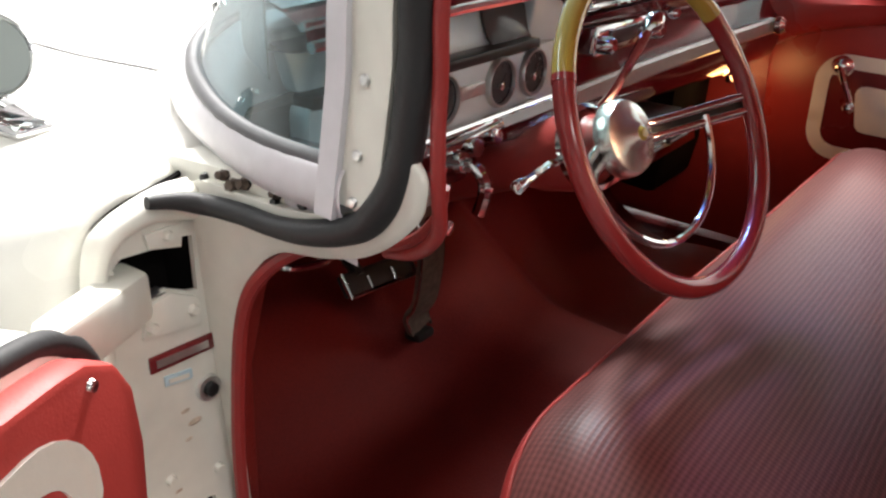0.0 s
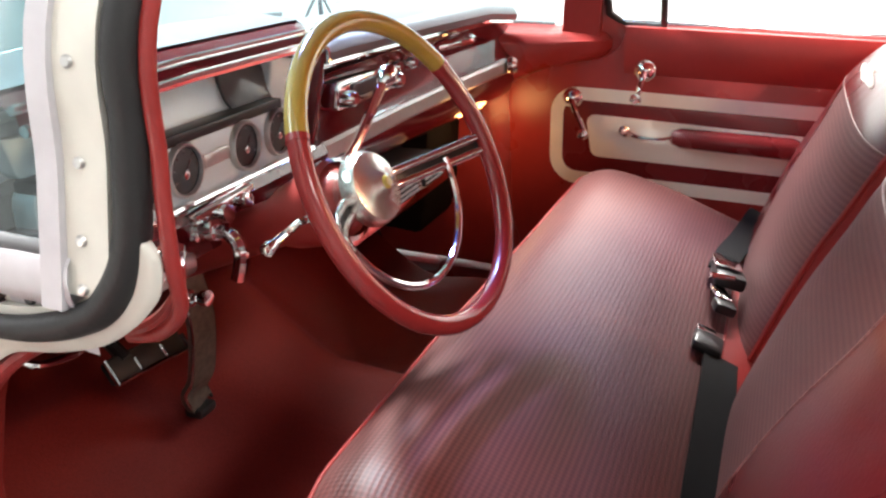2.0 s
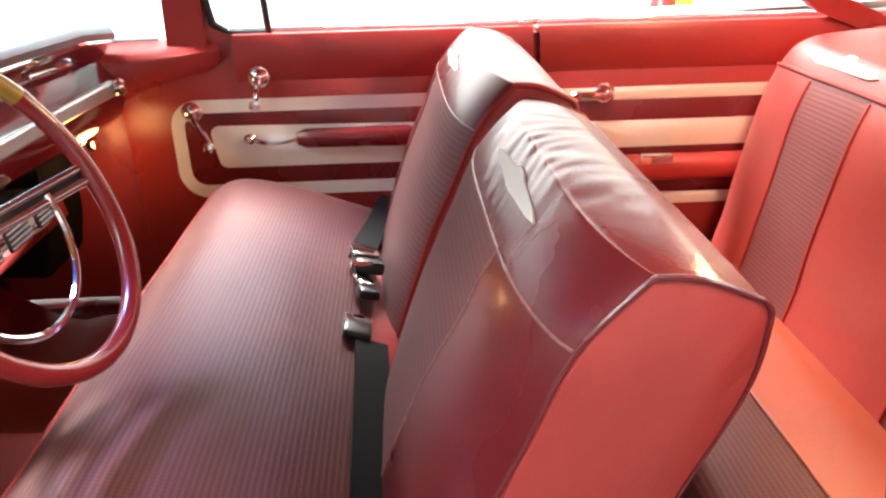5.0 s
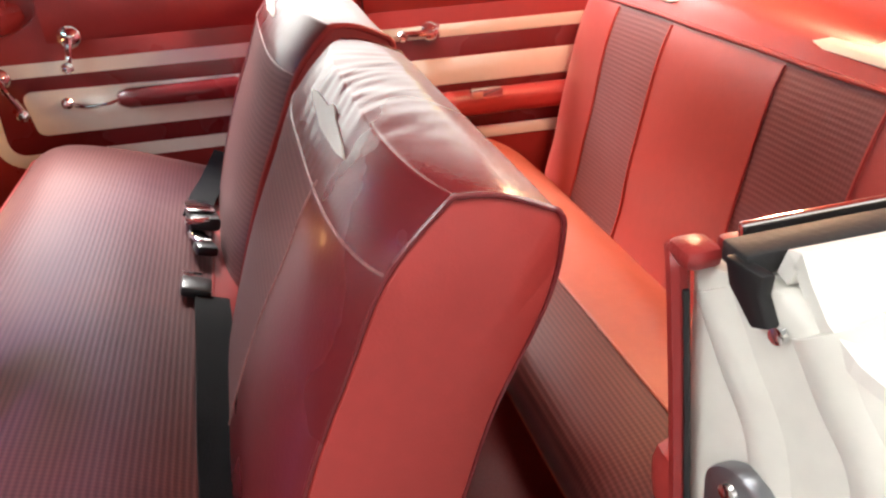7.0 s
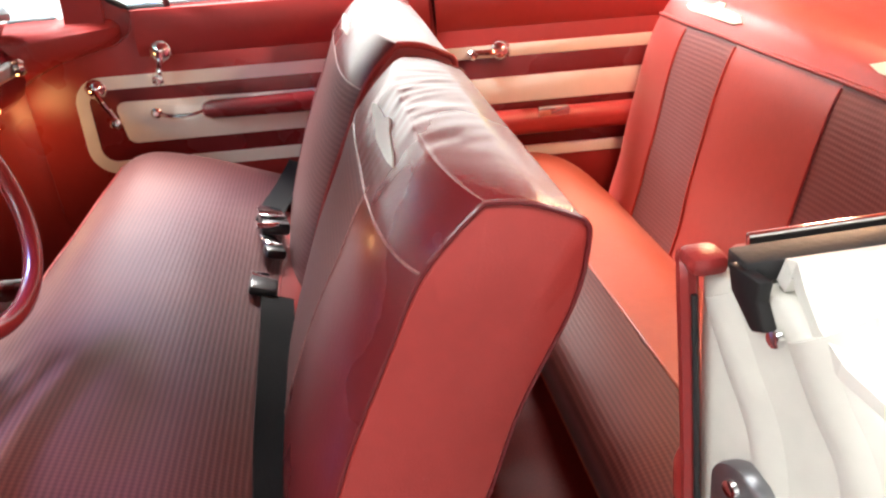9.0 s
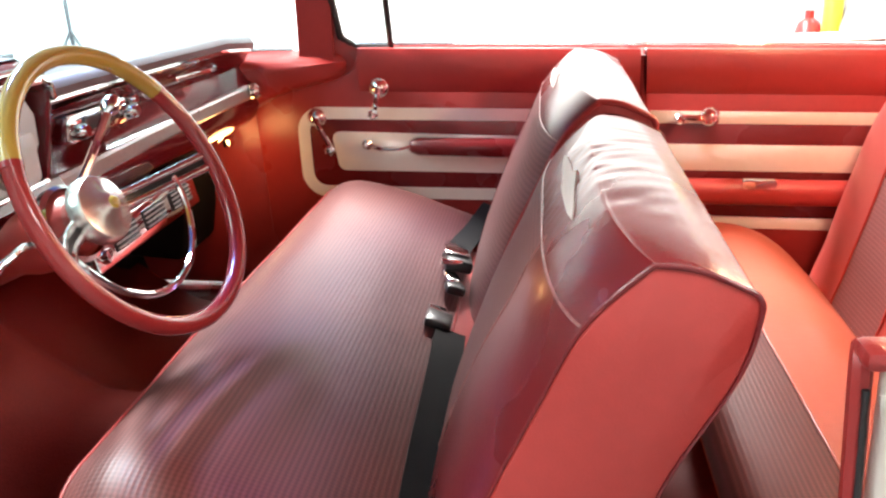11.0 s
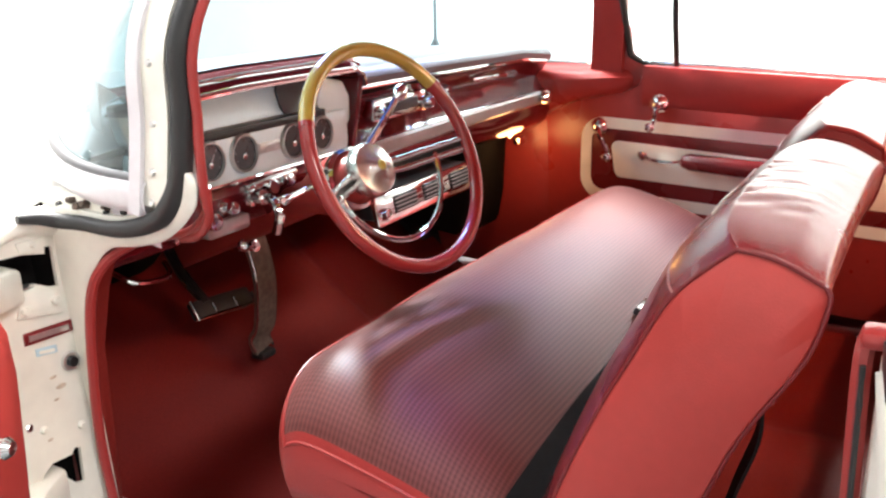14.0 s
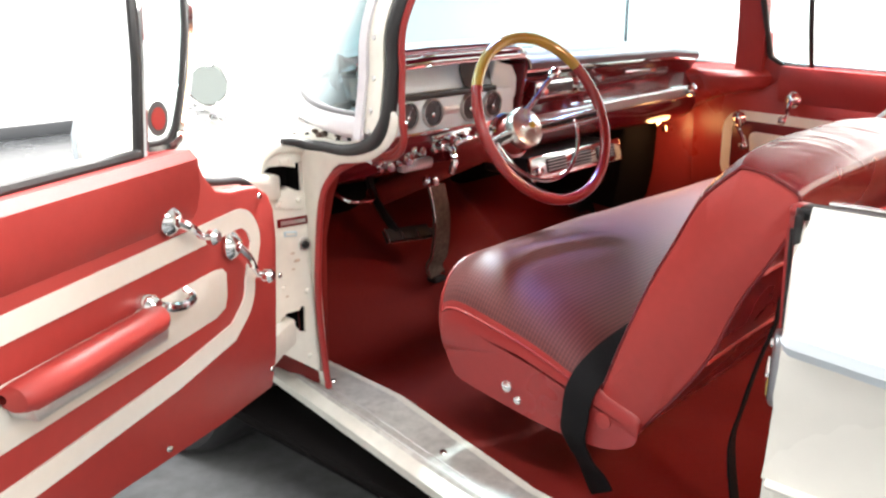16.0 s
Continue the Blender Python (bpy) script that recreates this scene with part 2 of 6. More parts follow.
def slab(poly, h0, h1, fn, edge=0.0, bm=None):
    """A plate from an outline in the plane of fn, from depth h0 to h1."""
    own = bm is None
    bm = bm or bmesh.new()
    low = [bm.verts.new(fn(a, b, h0)) for a, b in poly]
    top = [bm.verts.new(fn(a, b, h1)) for a, b in poly]
    bm.faces.new(low)
    bm.faces.new(list(reversed(top)))
    n = len(poly)
    for i in range(n):
        bm.faces.new((low[i], low[(i + 1) % n], top[(i + 1) % n], top[i]))
    if own:
        bmesh.ops.recalc_face_normals(bm, faces=bm.faces)
        bevel(bm, edge)
    return bm


def smooth_path(pts, per=6, closed=False):
    pts = [Vector(p) for p in pts]
    out, n = [], len(pts)
    for i in range(n if closed else n - 1):
        if closed:
            p0, p1, p2, p3 = (pts[(i + k) % n] for k in (-1, 0, 1, 2))
        else:
            p0, p1, p2, p3 = pts[max(i - 1, 0)], pts[i], pts[i + 1], pts[min(i + 2, n - 1)]
        for k in range(per):
            u = k / per
            out.append(0.5 * ((2 * p1) + (p2 - p0) * u + (2 * p0 - 5 * p1 + 4 * p2 - p3) * u * u + (3 * p1 - p0 - 3 * p2 + p3) * u ** 3))
    if not closed:
        out.append(pts[-1])
    return out


def tube(pts, r, sides=8, closed=False, bm=None, flatten=1.0, up=None):
    """A round or flattened bar swept along points; r is one radius or one for each point."""
    bm = bm or bmesh.new()
    pts = [Vector(p) for p in pts]
    n = len(pts)
    rs = r if isinstance(r, (list, tuple)) else [r] * n
    rings, ref = [], None
    for i, p in enumerate(pts):
        a, c = (pts[(i - 1) % n], pts[(i + 1) % n]) if closed else (pts[max(i - 1, 0)], pts[min(i + 1, n - 1)])
        t = (c - a).normalized()
        if up is not None:
            ref = Vector(up)
        elif ref is None:
            ref = Vector((0, 0, 1)) if abs(t.z) < 0.9 else Vector((1, 0, 0))
        u = (ref - t * ref.dot(t)).normalized()
        v = t.cross(u)
        if up is None:
            ref = u
        rings.append([bm.verts.new(p + rs[i] * (math.cos(q) * u * flatten + math.sin(q) * v))
                      for q in (2 * math.pi * k / sides for k in range(sides))])
    for i in range(n if closed else n - 1):
        A, B = rings[i], rings[(i + 1) % n]
        for k in range(sides):
            bm.faces.new((A[k], A[(k + 1) % sides], B[(k + 1) % sides], B[k]))
    if not closed:
        bm.faces.new(list(reversed(rings[0])))
        bm.faces.new(rings[-1])
    return bm


def ribbon(pts, width, thick, side, bm=None):
    """A flat band swept along points; side gives the width's direction."""
    bm = bm or bmesh.new()
    pts = [Vector(p) for p in pts]
    n, rings = len(pts), []
    for i, p in enumerate(pts):
        t = (pts[min(i + 1, n - 1)] - pts[max(i - 1, 0)]).normalized()
        s = Vector(side(i / (n - 1)) if callable(side) else side)
        s = (s - t * s.dot(t)).normalized()
        f = t.cross(s)
        rings.append([bm.verts.new(p + s * a * width / 2 + f * b * thick / 2) for a, b in ((-1, -1), (1, -1), (1, 1), (-1, 1))])
    for A, B in zip(rings, rings[1:]):
        for k in range(4):
            bm.faces.new((A[k], A[(k + 1) % 4], B[(k + 1) % 4], B[k]))
    bm.faces.new(list(reversed(rings[0])))
    bm.faces.new(rings[-1])
    return bm


def box(c, s, edge=0.0, turn=None, bm=None):
    own = bm is None
    bm = bm or bmesh.new()
    m = Matrix.Translation(c) @ (turn or Matrix.Identity(4)) @ Matrix.Diagonal((*s, 1))
    bmesh.ops.create_cube(bm, size=1, matrix=m)
    if own:
        bevel(bm, edge)
    return bm


def lathe(profile, m, sides=24, bm=None):
    """A turned shape: profile of (radius, height) about the local z of m."""
    bm = bm or bmesh.new()
    rings = []
    for r, h in profile:
        if r < 1e-6:
            rings.append([bm.verts.new(m @ Vector((0, 0, h)))])
        else:
            rings.append([bm.verts.new(m @ Vector((r * math.cos(q), r * math.sin(q), h)))
                          for q in (2 * math.pi * k / sides for k in range(sides))])
    for A, B in zip(rings, rings[1:]):
        for k in range(sides):
            a, b = A[k % len(A)], A[(k + 1) % len(A)]
            c, d = B[(k + 1) % len(B)], B[k % len(B)]
            vs = [v for j, v in enumerate((a, b, c, d)) if v not in (a, b, c, d)[:j]]
            if len(vs) > 2:
                bm.faces.new(vs)
    return bm


def aim(place, way, roll=0):
    """A frame at place whose local z points along way."""
    q = Vector(way).to_track_quat("Z", "Y")
    return Matrix.Translation(place) @ q.to_matrix().to_4x4() @ pose(0, 0, 0, 0, 0, roll)


def sheet(rows, keep=None, close_u=False, bm=None):
    """A surface through rows of points; keep(i, j) picks its quads."""
    bm = bm or bmesh.new()
    V = [[bm.verts.new(p) for p in row] for row in rows]
    w = len(rows[0])
    for i in range(len(rows) - 1):
        for j in range(w if close_u else w - 1):
            if keep is None or keep(i, j):
                bm.faces.new((V[i][j], V[i][(j + 1) % w], V[i + 1][(j + 1) % w], V[i + 1][j]))
    for v in [v for v in bm.verts if not v.link_faces]:
        bm.verts.remove(v)
    return bm


def thicken(bm, t):
    """Gives a surface a thickness t against its normals."""
    bmesh.ops.recalc_face_normals(bm, faces=bm.faces)
    bmesh.ops.solidify(bm, geom=list(bm.faces), thickness=t)
    return bm


def round_rect(a0, b0, a1, b1, r, n=5):
    out = []
    for ca, cb, q0 in ((a1 - r, b1 - r, 0), (a0 + r, b1 - r, 90), (a0 + r, b0 + r, 180), (a1 - r, b0 + r, 270)):
        for k in range(n + 1):
            q = radians(q0 + 90 * k / n)
            out.append((ca + r * math.cos(q), cb + r * math.sin(q)))
    return out


# ---- the showroom ----
def room():
    x0, x1, y0, y1, h = -6.0, 5.6, -6.5, 7.5, 4.0
    fl = tagged(part("floor", box(((x0 + x1) / 2, (y0 + y1) / 2, -0.05), (x1 - x0, y1 - y0, 0.1)), FLOORM),
                "dark grey polished showroom floor", "floor", kind="structure")
    for i in range(-5, 3):
        for j in range(-3, 8):
            if (i + j) % 2 == 0:
                part("tile", box((i * 0.6 - 0.9, j * 0.6 + 0.2, 0.003), (0.596, 0.596, 0.006)), FLOORL, fl)
    for nm, c, s in (("wall_north", ((x0 + x1) / 2, y1 + 0.1, h / 2), (x1 - x0 + 0.4, 0.2, h)),
                     ("wall_south", ((x0 + x1) / 2, y0 - 0.1, h / 2), (x1 - x0 + 0.4, 0.2, h)),
                     ("wall_east", (x1 + 0.1, (y0 + y1) / 2, h / 2), (0.2, y1 - y0, h)),
                     ("wall_west", (x0 - 0.1, (y0 + y1) / 2, h / 2), (0.2, y1 - y0, h))):
        wall = tagged(part(nm, box(c, s), WALL), "plain white painted showroom wall", "wall", kind="structure")
        if nm == "wall_north":
            for k in range(9):
                part("joint_strip", box((x0 + 0.65 + 1.22 * k, y1 - 0.003, h / 2), (0.022, 0.008, h - 0.02), 0.002), WALLJOINT, wall)
    tagged(part("ceiling", box(((x0 + x1) / 2, (y0 + y1) / 2, h + 0.1), (x1 - x0 + 0.4, y1 - y0 + 0.4, 0.2)), CEILING),
           "unseen plain showroom ceiling, grey to weaken bounced light", "ceiling", kind="structure")
    tagged(part("baseboard", box(((x0 + x1) / 2, y1 - 0.012, 0.06), (x1 - x0, 0.02, 0.11), 0.004), BASEM),
           "black rubber cove base along the wall", "baseboard", kind="structure")


room()

# ---- the car: a two-door hardtop with its driver's door open; y points to its nose ----
car = tagged(empty("car"), "white two-door hardtop car with red and ivory interior, driver's door open", "car")


# -- floor pan, carpet, sill --
def floor_pan():
    def inner(y):
        return max(-0.80, -0.672 - 0.05 * max(0.0, min(1.24, 1.24 - y)) - 0.18 * max(0.0, 0.95 - y))

    rows = []
    for i in range(33):
        u = i / 32
        row = []
        for j in range(41):
            y = -0.32 + 2.02 * j / 40
            left = inner(y) - 0.012
            x = left + (0.72 - left) * u
            hump = math.exp(-(x / 0.17) ** 4)
            toe = max(0.0, y - 1.22)
            z = 0.30 + 0.05 * hump + toe * 0.75 + 0.05 * hump * min(1, max(0, y - 0.7) / 0.5)
            z += 0.052 * max(0.0, min(1.0, (abs(x) - 0.50) / 0.2)) ** 1.5 * 0.6 * max(0.0, min(1.0, (1.3 - y) / 0.2))
            z += 0.004 * noise.noise(Vector((x * 6, y * 6, 0)))
            row.append((x, y, z))
        rows.append(row)
    part("carpet", thicken(sheet(rows), 0.02), CARPET, car, "worn red vinyl covering over the floor pan")
    # added near-black sheet paints the shade on the upper toe board
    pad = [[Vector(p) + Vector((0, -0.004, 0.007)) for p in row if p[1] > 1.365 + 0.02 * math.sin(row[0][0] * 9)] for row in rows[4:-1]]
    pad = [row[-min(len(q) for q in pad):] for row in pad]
    part("toe_shade_sheet", thicken(sheet(pad), 0.006), NEAR_BLACK, car, "near-black sheet painting the shade over the upper toe board")
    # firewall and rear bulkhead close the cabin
    part("firewall", box((0, 1.60, 0.69), (1.5, 0.04, 0.5), 0.005), NEAR_BLACK, car, "black firewall behind the dashboard")
    ys = [-0.05 + 1.32 * k / 12 for k in range(13)]

    def outer(y):
        return -0.757 - 0.165 * (1.24 - y) + 0.05 * max(0.0, 0.6 - y)

    def height(y):
        return 0.368

    rows = [[(inner(y) + 0.03, y, 0.25), (inner(y) + 0.02, y, height(y) - 0.006), (outer(y) - 0.012, y, height(y) - 0.008), (outer(y) - 0.026, y, height(y) - 0.018),
             (outer(y) - 0.022, y, height(y) - 0.04), (outer(y) + 0.03, y, height(y) - 0.085), (outer(y) + 0.10, y, 0.20)] for y in ys]
    part("sill", sheet(rows), JAMB, car, "cream painted door sill")
    part("sill", box((0.84, 0.4, 0.27), (0.14, 2.6, 0.17), 0.02), VINYL_DARK, car, "dark red covered door sill")
    rows = [[(inner(y), y, height(y) - 0.004), (inner(y) - 0.004, y, height(y)), (outer(y) + 0.006, y, height(y) - 0.002), (outer(y), y, height(y) - 0.010)] for y in ys]
    plate = part("sill_plate", sheet(rows), PLATE, car, "scuffed plain aluminium door sill plate")
    for k in range(2):
        f = 0.72 + 0.18 * k
        part("rib", tube([(inner(y) * (1 - f) + outer(y) * f, y, height(y) - 0.0015) for y in ys], 0.0022, 6), SILVER, plate)
    for yy in (0.12, 0.70, 1.10):
        part("screw", lathe([(0.0, 0.004), (0.006, 0.003), (0.008, 0)], aim(((inner(yy) + outer(yy)) / 2, yy, height(yy)), (0, 0, 1)), 12), CHROME, plate)


floor_pan()


# -- seats --
def profile_loop(pts, per=6):
    return smooth_path([Vector((0, a, b)) for a, b in pts], per, closed=True)


def seat_cushion(name, parent, x0, x1, pts, cloth_y, label, drop=0.12, round_=0.13, crown=0.0, skin=None, lean=0.0):
    """A sprung bench cushion: vinyl body with a ribbed cloth top. pts: its section (y, z)."""
    prof = profile_loop(pts, 7)
    cz = sum(p.z for p in prof) / len(prof)
    cy = sum(p.y for p in prof) / len(prof)
    zl, zh = min(p.z for p in prof), max(p.z for p in prof)
    n, rows = 56, []
    ts = [0.5 - 0.5 * math.cos(math.pi * i / n) for i in range(n + 1)]
    for u in ts:
        x = x0 + (x1 - x0) * u
        d = min(x - x0, x1 - x)
        e = max(0.0, 1 - d / round_)
        f = 1 - math.sqrt(max(0.0, 1 - e * e))
        row = []
        for p in prof:
            up = max(0.0, min(1.0, (p.z - cz) / 0.08))
            fr = max(0.0, min(1.0, (p.y - cy - 0.15) / 0.1))
            z = p.z - f * drop * max(0.0, (p.z - zl) / (zh - zl)) + crown * up * math.sin(math.pi * u)
            y = p.y - f * 0.058 * fr
            z += 0.004 * up * noise.noise(Vector((x * 5, y * 7, 3))) + lean * up * max(0.0, (u - 0.35) / 0.65)
            row.append(Vector((x, y, z)))
        rows.append(row)

    def is_cloth(i, j):
        p = (prof[j] + prof[(j + 1) % len(prof)]) / 2
        xm = (rows[i][0].x + rows[i + 1][0].x) / 2
        return p.z > cz + 0.03 and cloth_y[0] < p.y < cloth_y[1] and x0 + 0.012 < xm < x1 - 0.012

    body = sheet(rows, lambda i, j: not is_cloth(i, j), close_u=True)
    for row in (rows[0], rows[-1]):
        c = body.verts.new(Vector((row[0].x, cy, cz)))
        vs = [body.verts.new(p) for p in row]
        for k in range(len(vs)):
            body.faces.new((c, vs[k], vs[(k + 1) % len(vs)]))
    seat = part(name, body, skin or VINYL, parent, label, sharp=50)
    part("cushion_cloth", sheet(rows, is_cloth, close_u=True), CLOTH, seat, "ribbed mauve-red woven cloth")
    # piping where cloth meets vinyl
    js = [j for j in range(len(prof)) if is_cloth(n // 2, j)]
    loop = [rows[i][js[0]] for i in range(2, n - 1)] + [rows[-3][j] for j in js[1:]] + \
           [rows[i][js[-1] + 1] for i in range(n - 2, 1, -1)] + [rows[2][j] for j in reversed(js[1:])]
    part("piping", tube([p + Vector((0, 0, 0.001)) for p in loop], 0.0024, 7, closed=True), skin or VINYL, seat, "red vinyl piping")
    return seat


front_seat = seat_cushion("front_bench_seat", car, -0.725, 0.69,
                          [(0.665, 0.50), (0.73, 0.527), (0.78, 0.585), (0.813, 0.645), (0.80, 0.697), (0.725, 0.72), (0.58, 0.677), (0.46, 0.617),
                           (0.39, 0.585), (0.335, 0.56), (0.34, 0.51), (0.40, 0.465), (0.52, 0.465)],
                          (0.345, 0.80), "red vinyl bench cushion with ribbed mauve cloth top", lean=-0.016)


def seat_back(name, parent, x0, x1, pts, inner_end, insert, emblem, label, bulge=0.034, seed=0):
    """A leaning backrest: vinyl shell with flat piped ends, cloth insert and a gathered top roll."""
    prof = profile_loop(pts, 9)
    m = len(prof)
    cz = sum(p.z for p in prof) / m
    cy = sum(p.y for p in prof) / m
    roll = 0.917
    n, rows = 90, []
    ib = 27 if inner_end == "right" else 63

    def ahead(p):
        return p.y - cy - (cz - p.z) * 0.42

    def across(i, z):
        e = insert + (0.45 if inner_end == "right" else -0.45) * max(0.0, roll - z) * 0.75
        return x0 + (e - x0) * i / ib if i <= ib else e + (x1 - e) * (i - ib) / (n - ib)

    for i in range(n + 1):
        row = []
        for p in prof:
            x = across(i, p.z)
            u = (x - x0) / (x1 - x0)
            b = bulge * (1 - (2 * u - 1) ** 4) ** 0.8
            front = max(0.15, min(1.0, 0.5 + ahead(p) / 0.05))
            top = max(0.0, min(1.0, (p.z - 0.86) / 0.1))
            q = Vector((x, p.y + b * front, p.z + b * 0.3 * top))
            if p.z > roll:
                g = max(0.0, 1 - ((x - (x0 + x1) / 2 - 0.05) / 0.26) ** 2)
                g *= max(0.0, min(1.0, (0.285 - p.y) / 0.05)) * max(0.0, min(1.0, (p.y - 0.12) / 0.05))
                wob = noise.noise(Vector((x * 9, p.y * 14, 1.7 + seed)))
                wob2 = noise.noise(Vector((x * 21, p.y * 9, 4.1 + seed)))
                q += Vector((0, 0.25, 1)).normalized() * (0.0009 * g * (0.5 + wob) * math.sin((x + 0.9 * (p.y - 0.2) + 0.05 * wob) * 2 * math.pi / 0.036) + 0.0026 * g * wob2)
            q.z += 0.003 * noise.noise(Vector((x * 5, p.y * 9, p.z * 4 + seed)))
            row.append(q)
        rows.append(row)

    def faces_gap(sgn):
        return sgn < 0 and inner_end == "left"

    def zone(i, j):
        p = (prof[j] + prof[(j + 1) % m]) / 2
        if p.z >= roll:
            return 2
        inside = i >= ib if inner_end == "right" else i < ib
        return 1 if ahead(p) > 0.012 and inside else 0

    back = part(name, sheet(rows, lambda i, j: zone(i, j) == 0, close_u=True), VINYL_DARK, parent, label, sharp=60)
    part("cloth_insert", sheet(rows, lambda i, j: zone(i, j) == 1, close_u=True), CLOTH_BACK, back, "ribbed greyish red cloth insert")
    part("top_roll", sheet(rows, lambda i, j: zone(i, j) == 2, close_u=True), VINYL_DARK, back, "glossy maroon vinyl top roll with gathers", sharp=70)
    for row, sgn in ((rows[0], -1), (rows[-1], 1)):
        c0 = Vector((row[0].x, cy, cz))
        bm = bmesh.new()
        rings = []
        for f, out in ((1.0, 0.0), (0.95, 0.005), (0.6, 0.010), (0.25, 0.012)):
            rings.append([bm.verts.new(c0 + (p - c0) * f + Vector((sgn * out, 0, 0))) for p in row])
        for A, B in zip(rings, rings[1:]):
            for k in range(m):
                bm.faces.new((A[k], A[(k + 1) % m], B[(k + 1) % m], B[k]))
        bm.faces.new(rings[-1])
        part("end_panel", bm, VINYL_BRIGHT, back, "plain red vinyl end panel")
        # the thick bright bead at the gap imitates the lit end panel
        part("piping", tube([p + Vector((sgn * 0.002, 0, 0)) for p in row], 0.0048 if faces_gap(sgn) else 0.0026, 7, closed=True), VINYL_BRIGHT if faces_gap(sgn) else VINYL_DARK, back, "thick red bead standing in for the lit end panel" if faces_gap(sgn) else "maroon piping")
    jf = min(range(m), key=lambda j: abs(prof[j].z - roll) + (0 if prof[j].y > cy - 0.02 else 9))
    part("seam", tube([rows[i][jf] for i in range(0, n + 1, 2)], 0.0016, 6), SEAM, back)
    seam = sorted((rows[ib][j] for j in range(m) if ahead(prof[j]) > 0.012 and 0.54 < prof[j].z <= roll + 0.01), key=lambda q: q.z)
    part("seam", tube(seam, 0.0016, 6), SEAM, back)
    # two piped seams across the rear face
    for zz in (0.82, 0.66):
        jr = min(range(m), key=lambda j: abs(prof[j].z - zz) + (9 if ahead(prof[j]) > 0 else 0))
        part("rear_seam", tube([rows[i][jr] + Vector((0, -0.002, 0)) for i in range(0, n + 1, 3)], 0.003, 6), VINYL_BRIGHT, back)
    if emblem:
        e0, e1 = emblem
        bm = bmesh.new()
        jt = min(range(m), key=lambda j: abs(prof[j].z - 0.952) + (0 if prof[j].y > 0.19 else 9))
        nrm = Vector((0, 0.66, 0.75))
        # a long bar with pointed ends and a stepped middle
        shape = [(0.0, 0.0), (0.10, 0.22), (0.40, 0.42), (0.45, 0.62), (0.55, 0.62), (0.60, 0.42), (0.90, 0.22), (1.0, 0.0)]
        up_pts, dn_pts = [], []
        for f, w in shape:
            x = e0 + (e1 - e0) * f
            i = min(range(n + 1), key=lambda k: abs(rows[k][jt].x - x))
            c, c2 = rows[i][jt], rows[i][(jt + 1) % m]
            t = (c2 - c).normalized()
            if t.y > 0:
                t = -t
            base = Vector((x, c.y, c.z)) + nrm * 0.0025
            up_pts.append(base + t * 0.027 * w)
            dn_pts.append(base - t * 0.018 * min(w, 0.5))
        ring = [bm.verts.new(p) for p in up_pts] + [bm.verts.new(p) for p in reversed(dn_pts[1:-1])]
        f = bm.faces.new(ring)
        r = bmesh.ops.extrude_face_region(bm, geom=[f])
        for v in [g for g in r["geom"] if isinstance(g, bmesh.types.BMVert)]:
            v.co -= nrm * 0.008
        part("emblem", bm, IVORY, back, "ivory inlaid emblem bar")
    return back


BACK = [(0.418, 0.515), (0.392, 0.62), (0.342, 0.752), (0.297, 0.845), (0.259, 0.918), (0.210, 0.968), (0.195, 0.973), (0.165, 0.967), (0.132, 0.951), (0.120, 0.943), (0.118, 0.925),
        (0.133, 0.87), (0.185, 0.775), (0.232, 0.662), (0.30, 0.56), (0.355, 0.497)]
back_d = seat_back("front_backrest", car, -0.705, -0.08, BACK, "right", -0.51, (-0.545, -0.285), "red vinyl folding backrest with cloth insert and maroon top roll")
seat_back("front_backrest", car, -0.01, 0.69, [(a + 0.004, b + 0.006) for a, b in BACK], "left", 0.50, (0.26, 0.52), "red vinyl folding backrest with cloth insert and maroon top roll", seed=5)

seat_cushion("rear_bench_seat", car, -0.735, 0.72,
             [(0.0, 0.40), (0.048, 0.47), (0.066, 0.535), (0.045, 0.575), (-0.02, 0.590), (-0.10, 0.592), (-0.17, 0.577), (-0.235, 0.537), (-0.29, 0.48), (-0.34, 0.42), (-0.36, 0.34), (-0.20, 0.30), (-0.06, 0.32)],
                         (-0.068, 0.10), "red vinyl rear bench cushion, tinted for warm light, with ribbed cloth front", drop=0.09, round_=0.2, skin=VINYL_WARM_LIT)


